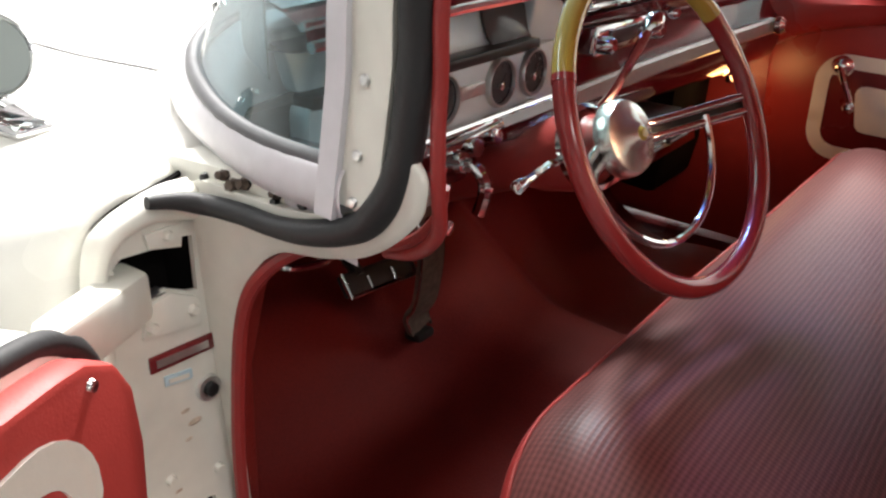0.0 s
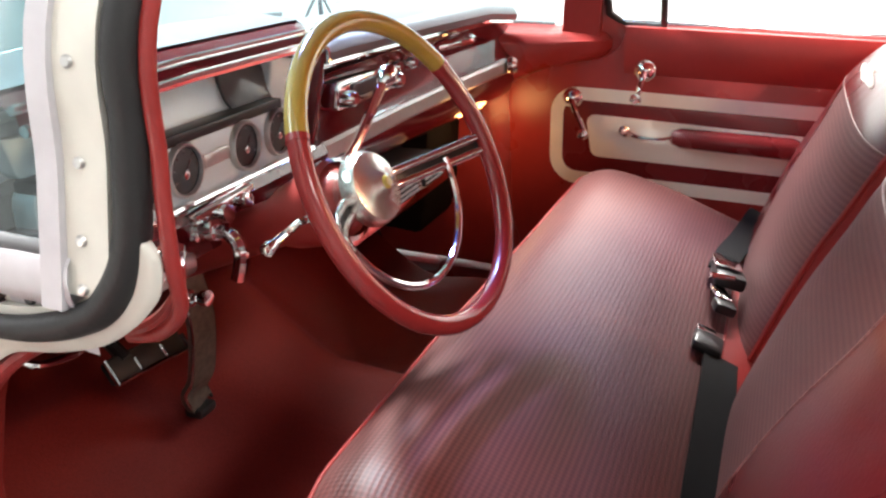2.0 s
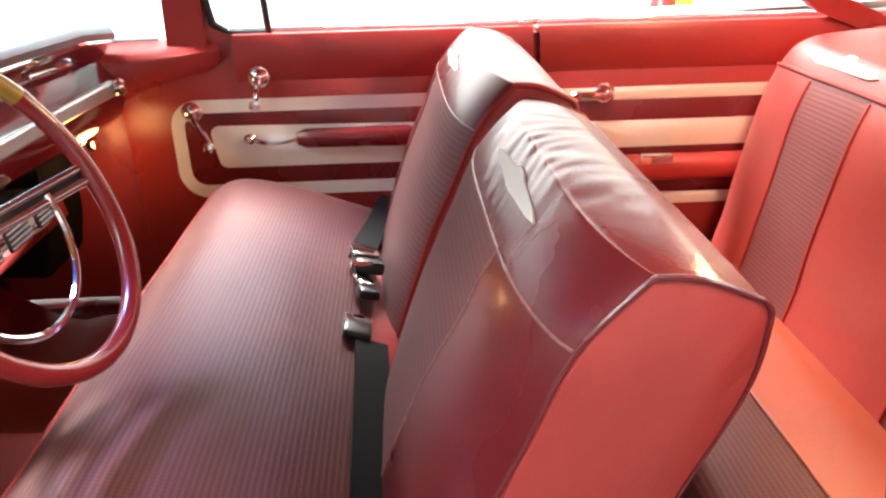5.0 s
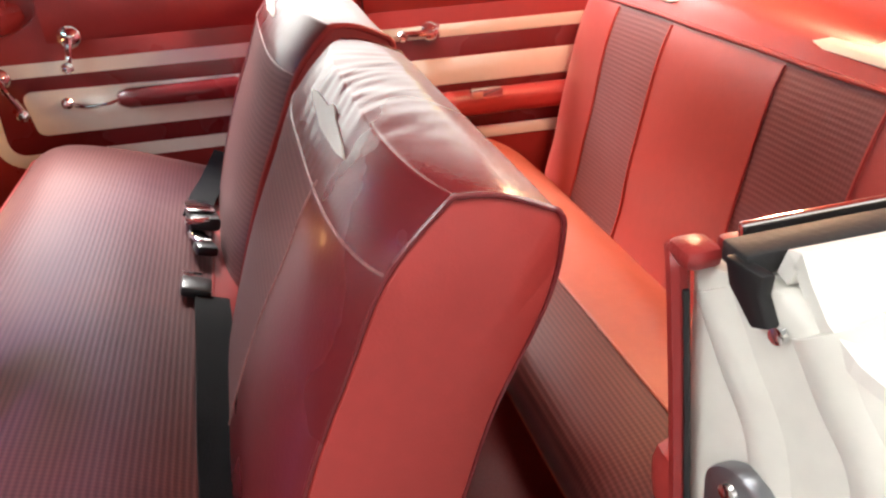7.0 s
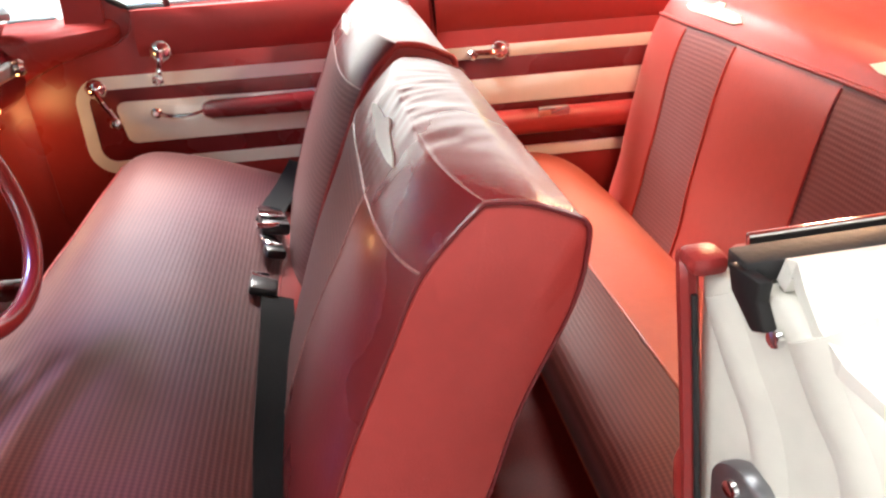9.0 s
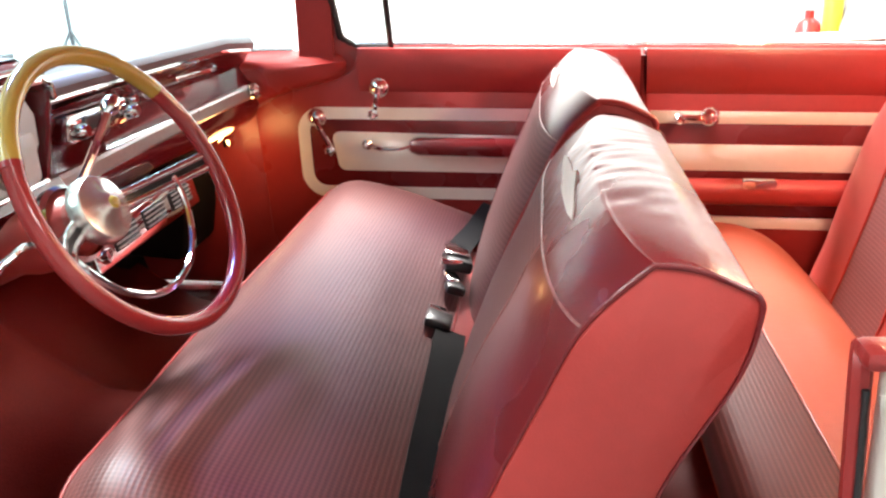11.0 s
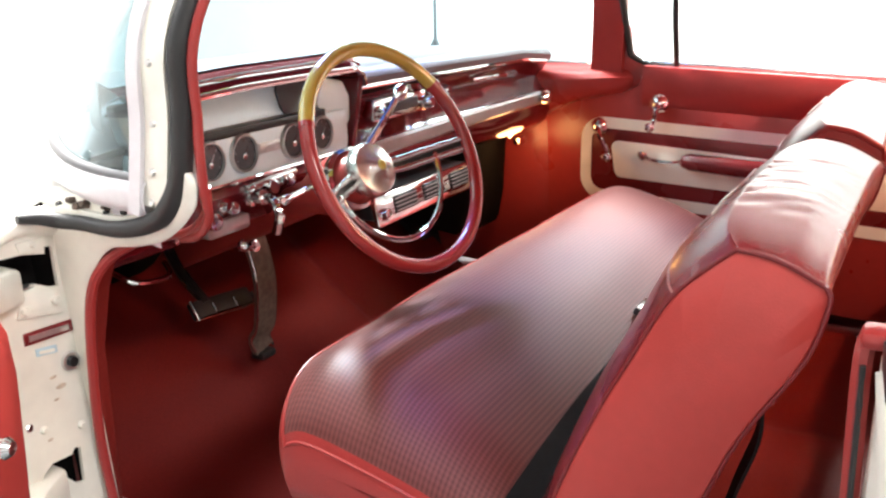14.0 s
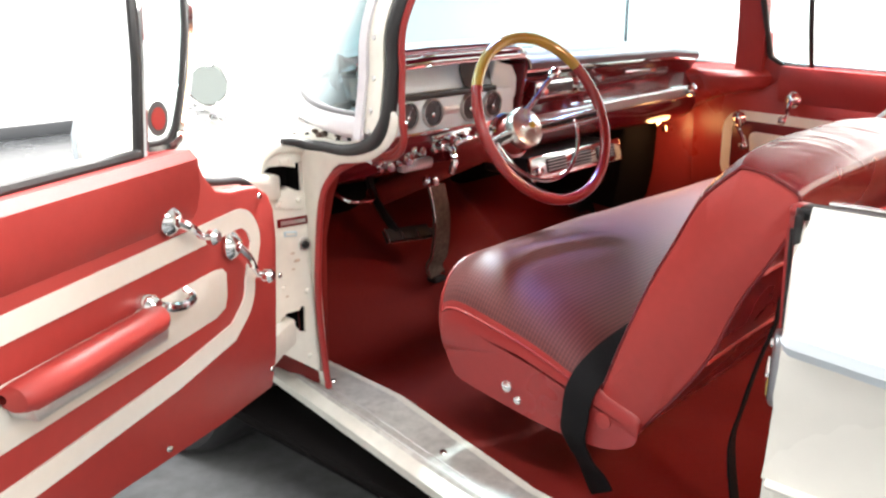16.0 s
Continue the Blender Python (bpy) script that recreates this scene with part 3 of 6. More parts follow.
def rear_back():
    pts = [(-0.30, 0.40), (-0.325, 0.54), (-0.355, 0.66), (-0.395, 0.80), (-0.43, 0.878), (-0.475, 0.925), (-0.57, 0.94), (-0.70, 0.925), (-0.72, 0.80), (-0.62, 0.54), (-0.44, 0.38)]
    prof = profile_loop(pts, 7)
    n, rows = 60, []
    knots = ((0, -0.72), (12, -0.40), (22, -0.175), (38, 0.175), (48, 0.40), (60, 0.72))
    for i in range(n + 1):
        x = float(np.interp(i, [k[0] for k in knots], [k[1] for k in knots]))
        e = max(0.0, 1 - min(x + 0.72, 0.72 - x) / 0.24)
        f = 1 - math.sqrt(max(0.0, 1 - e * e))
        rows.append([Vector((x, p.y - 0.13 * f * (1 if p.y > -0.56 else 0.2) + 0.003 * noise.noise(Vector((x * 6, p.z * 7, 2))),
                             p.z - f * 0.07 * max(0, min(1, (p.z - 0.7) / 0.2)))) for p in prof])

    def zone(i, j):
        p = (prof[j] + prof[(j + 1) % len(prof)]) / 2
        front = p.y > -0.28 - (p.z - 0.5) * 0.42 - 0.06
        if front and p.z < 0.878:
            return 3 if 12 <= i < 22 else 4 if 38 <= i < 48 else 0
        return 2 if p.z >= 0.878 else 0

    back = part("rear_backrest", sheet(rows, lambda i, j: zone(i, j) == 0, close_u=True), VINYL_REAR, car, "red vinyl rear backrest, warm light tint mixed in, with ribbed cloth panels", sharp=60)
    for z_id, ends in ((3, (12, 22)), (4, (38, 48))):
        part("cloth_insert", sheet(rows, lambda i, j: zone(i, j) == z_id, close_u=True), CLOTH_BACK, back, "ribbed red cloth panel")
        for i_ in ends:
            part("seam", tube([rows[i_][j] + Vector((0, 0.001, 0)) for j in range(len(prof)) if zone(14, j) == 3], 0.003, 6), VINYL_BRIGHT, back)
    part("top_roll", sheet(rows, lambda i, j: zone(i, j) == 2, close_u=True), VINYL_BRIGHT, back, "smooth bright red vinyl top roll", sharp=70)
    for r_ in (rows[0], rows[-1]):
        bm = bmesh.new()
        bm.faces.new([bm.verts.new(p) for p in r_])
        part("end_panel", bm, VINYL, back)
    jf = min(range(len(prof)), key=lambda j: abs(prof[j].z - 0.878) + (0 if prof[j].y > -0.56 else 9))
    part("piping", tube([rows[i][jf] + Vector((0, 0.002, 0)) for i in range(n + 1)], 0.0042, 7), VINYL_BRIGHT, back)
    # emblem bars let into the front of the roll
    front = sorted((p for p in prof if p.y > -0.56 and p.z > 0.86), key=lambda p: p.z)
    for s in (1, -1):
        def on_roll(a, b, h):
            z = 0.905 + b
            y = float(np.interp(z, [p.z for p in front], [p.y for p in front]))
            return Vector((s * (0.20 + a), y + 0.75 * h, z + 0.65 * h))

        bm = slab([(0.0, 0.0), (0.03, 0.009), (0.11, 0.011), (0.12, 0.018), (0.145, 0.018), (0.155, 0.011), (0.23, 0.009), (0.26, 0.0), (0.23, -0.006), (0.03, -0.006)], -0.004, 0.003, on_roll, 0.001)
        part("emblem", bm, IVORY, back, "ivory inlaid emblem bar")


rear_back()
part("parcel_shelf", slab([(-0.72, -0.70), (0.72, -0.70), (0.70, -1.25), (-0.70, -1.25)], -0.03, 0, on_z(0.92), 0.005), VINYL, car, "red parcel shelf behind the rear seat")


# -- passenger side: door panel, quarter trim, window frame --
def pas(y_, z_, h):
    return Vector((0.745 - h, y_, z_ + 0.037 * (y_ - 0.66)))


def strip(path, width, h, fn, mat, name, parent, label, edge=0.0008):
    """An inlaid band of even width along a path in the panel's plane."""
    pts = [Vector((a, b, 0)) for a, b in path]
    L, R = [], []
    for i, p in enumerate(pts):
        t = (pts[min(i + 1, len(pts) - 1)] - pts[max(i - 1, 0)]).normalized()
        s = Vector((-t.y, t.x, 0)) * width / 2
        L.append(p + s)
        R.append(p - s)
    bm = bmesh.new()
    rows = [[fn(q.x, q.y, 0.0005), fn(q.x, q.y, h), fn(r.x, r.y, h), fn(r.x, r.y, 0.0005)] for q, r in zip(L, R)]
    sheet(rows, bm=bm)
    bm2 = part(name, bm, mat, parent, label)
    return bm2


def arc(ca, cb, r, q0, q1, n=7):
    return [(ca + r * math.cos(radians(q0 + (q1 - q0) * k / n)), cb + r * math.sin(radians(q0 + (q1 - q0) * k / n))) for k in range(n + 1)]


def crank(fn_place, normal, way, length, name="window_crank"):
    """A chrome crank: boss, curved arm and knob."""
    n, w = Vector(normal).normalized(), Vector(way).normalized()
    base = Vector(fn_place)
    c = part(name, lathe([(0.023, 0), (0.024, 0.005), (0.020, 0.010), (0.014, 0.016), (0.008, 0.020), (0, 0.021)], aim(base, n), 20), CHROME, car, "chrome crank handle")
    pts = smooth_path([base + n * 0.014, base + n * 0.022 + w * length * 0.35, base + n * 0.018 + w * length * 0.75, base + n * 0.018 + w * length], 5)
    part("arm", tube(pts, [0.0085 - 0.003 * k / (len(pts) - 1) for k in range(len(pts))], 8), CHROME, c)
    part("knob", lathe([(0.005, 0), (0.006, 0.01), (0.012, 0.016), (0.013, 0.026), (0.008, 0.033), (0, 0.034)], aim(base + n * 0.014 + w * length, n), 16), CHROME, c)
    return c


def passenger_side():
    outline = [(1.01, 0.52)] + arc(0.97, 0.84, 0.05, 0, 70, 5) + [(0.93, 0.905), (0.80, 0.915), (0.76, 0.94), (0.745, 0.985), (0.07, 0.985), (0.07, 0.40), (0.90, 0.40), (0.985, 0.43)]
    door = part("passenger_door", slab(outline, 0, -0.14, pas, 0.008), VINYL, car, "closed red door panel with ivory bands")
    # padded rail under the window
    rail = [[pas(y_, z_, h) for z_, h in ((0.99, -0.01), (0.99, 0.010), (0.975, 0.015), (0.93, 0.014), (0.895, 0.008), (0.885, 0.001))] for y_ in [0.745 - 0.675 * k / 12 for k in range(13)]]
    part("sill_rail", sheet(rail), VINYL, door, "padded red window sill rail")
    zt, zb, yl = 0.831, 0.629, 0.897
    path = [(0.085, zt), (0.3, zt), (0.6, zt)] + arc(yl - 0.05, zt - 0.05, 0.05, 90, 0) + arc(yl - 0.05, zb + 0.05, 0.05, 0, -90) + [(0.6, zb), (0.3, zb), (0.085, zb)]
    part("inner_field", slab(round_rect(0.08, 0.634, 0.893, 0.826, 0.045, 5), -0.003, 0.0015, pas, 0.0005), VINYL_DARK, door, "darker red vinyl field inside the ivory band")
    strip(path, 0.030, 0.004, pas, IVORY, "ivory_band", door, "ivory vinyl band")
    patch = [(0.085, 0.685), (0.085, 0.775)] + [(0.80, 0.785)] + arc(0.805, 0.765, 0.02, 90, 0, 3) + arc(0.795, 0.705, 0.02, 0, -90, 3)
    part("ivory_patch", slab(patch, 0.0005, 0.0045, pas, 0.001), IVORY, door, "ivory vinyl inlay behind the armrest")
    arm = [[pas(y_, 0.755 + r * math.sin(q) * 1.1, 0.004 + 0.045 * s * (0.5 + 0.5 * math.cos(q))) for q in [2 * math.pi * k / 14 for k in range(14)]]
           for y_, r, s in ((0.628, 0.004, 0.3), (0.623, 0.014, 0.85), (0.605, 0.02, 1), (0.48, 0.021, 1.1), (0.37, 0.022, 1.1), (0.355, 0.016, 0.9), (0.35, 0.004, 0.3))]
    part("armrest", sheet(arm, close_u=True), VINYL_DARK, door, "dark red padded armrest")
    pull = smooth_path([pas(0.735, 0.755, 0.012), pas(0.70, 0.748, 0.03), pas(0.65, 0.750, 0.036), pas(0.622, 0.757, 0.03)], 5)
    part("door_pull", tube(pull, 0.0048, 8), CHROME, door, "chrome door pull lever")
    part("pull_knob", lathe([(0, 0), (0.012, 0.003), (0.013, 0.012), (0.006, 0.018), (0, 0.018)], aim(pas(0.735, 0.755, 0.004), (-1, 0, 0)), 14), CHROME, door)
    part("pull_socket", lathe([(0.017, 0), (0.016, 0.02), (0.01, 0.03), (0, 0.031)], aim(pas(0.62, 0.752, 0.004), (-1, 0, 0)), 14), CHROME, door)
    crank(pas(0.695, 0.897, 0.014), (-1, 0, 0), (0, 0.22, -1), 0.060)
    crank(pas(0.86, 0.82, 0.004), (-1, 0, 0), (0, -0.45, -1), 0.085, "vent_crank")
    # dark strip fills the door gap and paints its shade
    part("gap_shade_strip", tube([pas(0.064, 0.975, -0.004), pas(0.064, 0.70, -0.004), pas(0.064, 0.40, -0.004)], 0.009, 8), VINYL_DARK, car, "dark red strip painting the shaded door gap")
    # fixed quarter trim behind the door
    q_out = [(0.058, 0.985), (-0.75, 0.985), (-0.95, 0.95), (-0.95, 0.36), (0.058, 0.36)]
    trim = part("quarter_trim", slab(q_out, 0, -0.14, pas, 0.008), VINYL, car, "red quarter trim panel with ivory bands and armrest")
    rail = [[pas(y_, z_, h) for z_, h in ((0.99, -0.01), (0.99, 0.010), (0.975, 0.015), (0.93, 0.014), (0.895, 0.008), (0.885, 0.001))] for y_ in [0.055 - 0.8 * k / 12 for k in range(13)]]
    part("sill_rail", sheet(rail), VINYL, trim)
    part("inner_field", slab([(0.045, 0.58), (0.045, 0.82), (-0.80, 0.82), (-0.80, 0.58)], -0.003, 0.0012, pas, 0.0004), VINYL_DARK, trim, "darker red vinyl between the ivory bands")
    part("ivory_band", slab([(0.045, 0.815), (0.045, 0.845), (-0.80, 0.845), (-0.80, 0.815)], 0.0005, 0.004, pas, 0.001), IVORY, trim, "ivory vinyl band")
    part("ivory_patch", slab([(0.045, 0.70), (0.045, 0.765), (-0.80, 0.765), (-0.80, 0.70)], 0.0005, 0.004, pas, 0.001), IVORY, trim, "ivory vinyl inlay")
    part("ivory_band", slab([(0.045, 0.556), (0.045, 0.586), (-0.80, 0.583), (-0.80, 0.553)], 0.0005, 0.004, pas, 0.001), IVORY, trim)
    arm = [[pas(y_, 0.655 + 0.032 * math.sin(q), 0.002 + 0.05 * (0.5 + 0.5 * math.cos(q))) for q in [2 * math.pi * k / 14 for k in range(14)]] for y_ in [0.0 - 0.8 * k / 8 for k in range(9)]]
    part("armrest", sheet(arm, close_u=True), VINYL_BRIGHT, trim, "long rounded red armrest ledge")
    part("ashtray", slab(round_rect(-0.25, 0.668, -0.17, 0.692, 0.008, 3), 0.03, 0.052, pas, 0.003), CHROME, trim, "small chrome ashtray")
    crank(pas(-0.095, 0.832, 0.004), (-1, 0, 0), (0, 1, 0.05), 0.075)
    # bright belt moulding and gap cap
    part("belt_moulding", box((0.775, 0.0, 0.972), (0.03, 1.56, 0.012), 0.003, pose(0, 0, 0, 2.1, 0, 0)), CHROME, car, "chrome belt moulding")
    part("lock_cap", box((0.765, 0.075, 0.976), (0.03, 0.05, 0.014), 0.004), CHROME, car, "small chrome cap at the door gap")
    # vent window
    vent = part("vent_window", tube([(0.765, 0.665, 0.985), (0.73, 0.665, 1.10), (0.66, 0.66, 1.36)], 0.008, 8), BLACK, car, "black vent window frame with clear glass")
    part("frame", tube([(0.765, 0.665, 0.99), (0.765, 0.75, 0.992), (0.752, 0.785, 1.02), (0.70, 0.80, 1.18), (0.65, 0.80, 1.36)], 0.009, 8), RUBBER, vent)
    bm = bmesh.new()
    bm.faces.new([bm.verts.new(p) for p in ((0.765, 0.665, 0.985), (0.764, 0.76, 0.99), (0.70, 0.795, 1.18), (0.65, 0.795, 1.36), (0.66, 0.66, 1.36), (0.73, 0.665, 1.10))])
    g = part("pane", thicken(bm, 0.004), CLEAR, vent, "clear vent glass")
    g.visible_shadow = False
    # lower wall forward of the door: kick panel
    part("kick_panel", slab([(0.97, 0.36), (0.97, 0.93), (1.60, 0.93), (1.60, 0.36)], -0.012, -0.035, pas, 0.004), VINYL, car, "red vinyl kick panel under the dashboard")
    # added near-black box in place of the shaded recess under the dash
    part("under_dash_shade_box", slab([(1.17, 0.50), (1.15, 0.60), (1.14, 0.79), (1.50, 0.79), (1.50, 0.52)], -0.01, 0.215, pas, 0.02), NEAR_BLACK, car, "near-black box painting the shade beside the glove box")


passenger_side()


# -- windscreen, pillars and roof --
GLASS_FOOT = smooth_path([(-0.785, 0.915, 0.986), (-0.782, 0.985, 0.988), (-0.757, 1.075, 0.992), (-0.695, 1.190, 0.998), (-0.622, 1.285, 1.004), (-0.545, 1.355, 1.010), (-0.43, 1.435, 1.015), (-0.23, 1.503, 1.020), (0.0, 1.525, 1.022)], 12)


def glass_base(s):
    """The foot of the wrapped windscreen, s from 0 at the driver's post to 1 at the other post."""
    k = min(s, 1 - s) * 2 * (len(GLASS_FOOT) - 1)
    i = min(int(k), len(GLASS_FOOT) - 2)
    p = GLASS_FOOT[i].lerp(GLASS_FOOT[i + 1], k - i)
    return Vector((p.x if s <= 0.5 else -p.x, p.y, p.z))


def glass_line(x):
    """How far ahead the foot of the glass stands at x."""
    return float(np.interp(-abs(x), [p.x for p in GLASS_FOOT], [p.y for p in GLASS_FOOT]))


def glass_head(s):
    a = math.pi * (1 - s)
    c, d = math.cos(a), math.sin(a)
    return Vector((0.62 * (1 if c > 0 else -1) * abs(c) ** 0.6, 0.86 + 0.12 * d, 1.375 + 0.02 * d))


def windscreen():
    n = 36
    rows = []
    for k in range(9):
        u = k / 8
        rows.append([glass_base(i / n).lerp(glass_head(i / n), u) + Vector((0, 0.05 * math.sin(math.pi * u), 0)) for i in range(n + 1)])
    ws = part("windscreen", thicken(sheet(rows), 0.005), GLASS, car, "wrapped green-tinted windscreen with bright surround", sharp=80)
    part("lower_gasket", tube([glass_base(i / 48) + Vector((0, 0.003, 0.001)) for i in range(49)], 0.0085, 10), GASKET, ws, "grey rubber glass gasket")
    low = [glass_base(i / 60) for i in range(56)]
    low = [low[0] + Vector((0.0, -0.020, -0.003))] + low
    rows = []
    for i, p in enumerate(low):
        t = (low[min(i + 1, len(low) - 1)] - low[max(i - 1, 0)]).normalized()
        out = Vector((t.y, -t.x, 0)).normalized()
        if out.dot(Vector((p.x, p.y - 0.9, 0))) < 0:
            out = -out
        flare = 0.034 * max(0.0, min(1.0, (p.y - 1.08) / 0.28))
        rows.append([p + out * (a + flare * min(1.0, max(0.0, -b / 0.04))) + Vector((0, 0, b)) for a, b in ((-0.006, -0.002), (-0.001, 0.004), (0.006, 0.003), (0.011, -0.003), (0.014, -0.014), (0.013, -0.030), (0.008, -0.041), (-0.004, -0.045), (-0.006, -0.085))])
    part("bright_surround", sheet(rows), SATIN, ws, "satin bright windscreen surround", sharp=60)
    for sx in (-1,):
        post = smooth_path([(sx * 0.787, 0.912, 0.945), (sx * 0.784, 0.909, 0.975), (sx * 0.7765, 0.903, 1.05), (sx * 0.764, 0.892, 1.18), (sx * 0.652, 0.87, 1.38)], 6)
        part("post_trim", ribbon(post, 0.020, 0.03, (0, 1, 0)), SATIN, ws, "satin bright post trim")


windscreen()


def pillars_and_roof():
    for sx in (-1, 1):
        # painted post with screw heads, rubber weatherstrip, red inner cover
        post = smooth_path([(sx * 0.779, 0.882, 0.955), (sx * 0.7765, 0.880, 0.98), (sx * 0.769, 0.8735, 1.06), (sx * 0.758, 0.864, 1.18), (sx * 0.637, 0.84, 1.38)], 6)
        if sx > 0:
            inner = smooth_path([(0.752, 0.848, 0.93), (0.748, 0.845, 1.0), (0.738, 0.84, 1.08), (0.715, 0.833, 1.18), (0.63, 0.815, 1.38)], 7)
            part("inner_post_cover", ribbon(inner, 0.085, 0.03, (0, 1, 0)), VINYL, car, "red vinyl inner post cover")
            continue
        p = part("windscreen_post", ribbon(post, 0.040, 0.03, (0, 1, 0)), JAMB, car, "cream painted windscreen post with screws")
        for f in (0.16, 0.36, 0.52, 0.7):
            q = post[int(f * (len(post) - 1))]
            part("screw", lathe([(0, 0.003), (0.0035, 0.0025), (0.005, 0)], aim(q + Vector((sx * 0.016, 0.004, 0)), (sx, -0.1, 0.1)), 12), SILVER, p)
        inner = smooth_path([(-0.753, 0.885, 0.906), (-0.758, 0.850, 0.916), (-0.767, 0.820, 0.945), (-0.774, 0.816, 0.99), (-0.770, 0.818, 1.06), (-0.760, 0.811, 1.18), (-0.64, 0.78, 1.38)], 7)
        part("inner_post_cover", tube(inner, 0.0064, 10), VINYL, car, "red vinyl inner post cover")
    strip_path = smooth_path([(-0.848, 1.082, 0.931), (-0.820, 1.076, 0.926), (-0.798, 1.062, 0.919), (-0.795, 1.018, 0.920), (-0.795, 0.976, 0.919), (-0.793, 0.940, 0.922), (-0.790, 0.900, 0.933), (-0.787, 0.868, 0.953), (-0.781, 0.8445, 1.0), (-0.774, 0.837, 1.08),
                              (-0.764, 0.829, 1.18), (-0.645, 0.795, 1.375)], 7)
    part("weatherstrip", tube(strip_path, [0.0062 + 0.00035 * min(k, 12) + 0.00018 * max(0, min(k - 28, 22)) for k in range(len(strip_path))], 10), RUBBER, car, "thick black rubber door weatherstrip")
    # padded cover where the far post sweeps forward to the dash
    secs = []
    for y_, top, low, xi in ((0.775, 0.972, 0.935, 0.738), (0.80, 0.980, 0.922, 0.722), (0.86, 0.982, 0.910, 0.708), (0.93, 0.982, 0.893, 0.698), (0.99, 0.984, 0.868, 0.688), (1.04, 0.986, 0.838, 0.676),
                             (1.10, 0.988, 0.805, 0.668), (1.20, 0.99, 0.80, 0.668), (1.34, 0.99, 0.80, 0.668)):
        mid = (top + low) / 2
        secs.append([(0.80, y_, low), (0.79, y_, top), (0.76, y_, top + 0.002), (xi + 0.02, y_, top - 0.006), (xi + 0.004, y_, top - 0.02), (xi, y_, mid + 0.01), (xi + 0.008, y_, low + 0.014), (xi + 0.028, y_, low), (0.76, y_, low - 0.004)])
    part("dogleg_cover", sheet([smooth_path(list(c), 3, closed=True) for c in zip(*[smooth_path(list(c), 3) for c in zip(*secs)])], close_u=True), VINYL, car, "red padded dogleg cover", sharp=60)
    part("post_foot", slab([(0.845, 1.10), (0.792, 1.09), (0.785, 1.03), (0.77, 1.005), (0.745, 0.99), (0.74, 0.95), (0.74, 0.925), (0.88, 0.925), (0.88, 1.0)], 0, 0.028, on_x(0.752), 0.006), VINYL, car, "red padded foot of the windscreen post")
    # unseen roof shell and headliner, pillars behind
    rows = []
    for i in range(17):
        x = -0.66 + 1.32 * i / 16
        e = (abs(x) / 0.66) ** 4
        rows.append([(x, y_, 1.445 - 0.055 * e - 0.10 * max(0, (-0.9 - y_)) - 0.02 * max(0, y_ - 0.4)) for y_ in [0.9 - 2.1 * k / 14 for k in range(15)]])
    part("roof", thicken(sheet(rows), 0.03), PAINT, car, "white painted hardtop roof")
    # unseen header, added to stop lamp light leaking in above the glass
    rail = []
    for k in range(41):
        g = glass_head(k / 40)
        rail.append([g + Vector((0, 0.014, -0.006)), g + Vector((0, 0.010, 0.022)), Vector((g.x, 0.86, 1.436 - 0.055 * (abs(g.x) / 0.66) ** 4)), Vector((g.x, 0.80, 1.385 - 0.03 * (abs(g.x) / 0.66) ** 4)), g + Vector((0, -0.03, -0.014))])
    part("unseen_header_rail", sheet(rail, close_u=True), VINYL, car, "unseen red header rail that blocks light above the windscreen", sharp=60)
    # unseen rails, added to block steep lamp light at both sides
    for sx in (-1, 1):
        part("unseen_roof_rail", tube(smooth_path([(sx * 0.655, 0.85, 1.375), (sx * 0.672, 0.5, 1.385), (sx * 0.676, 0.0, 1.385), (sx * 0.66, -0.45, 1.375)], 6), 0.028, 10), VINYL, car, "unseen red roof side rail that blocks light from the side")
    # unseen lining, red to keep white reflections off the seats
    part("headliner", sheet([[(a, b, c - 0.045) for a, b, c in r] for r in rows]), VINYL, car, "unseen headliner, red to tint the bounced light")
    for sx in (-1, 1):
        c_p = smooth_path([(sx * 0.745, -0.80, 0.88), (sx * 0.735, -0.68, 0.94), (sx * 0.715, -0.55, 1.01), (sx * 0.68, -0.44, 1.16), (sx * 0.635, -0.40, 1.38)], 6)
        part("rear_pillar", ribbon(c_p, 0.05, 0.03, (0, -0.5, 0.9)), VINYL, car, "red trimmed rear roof pillar")
        bm = slab([(-0.80, 0.93), (-0.55, 1.38), (-1.15, 1.34), (-1.55, 0.95)], 0, 0.03, lambda a, b, h: Vector((sx * (0.76 - 0.25 * (b - 0.93) + h), a, b)), 0.004)
        part("sail_panel", bm, PAINT, car, "white roof sail panel")


pillars_and_roof()


# -- dashboard --
def dash_front(x):
    """How far ahead the dash face stands at x."""
    return 1.075 - 0.075 * max(0.0, (x + 0.10) / 0.75) ** 1.5


def dash_surface(section, x0, x1, n=24):
    return [[(x, dash_front(x) + dy, z + 0.018 * max(0, (x + 0.05) / 0.7)) for dy, z in section] for x in [x0 + (x1 - x0) * k / n for k in range(n + 1)]]


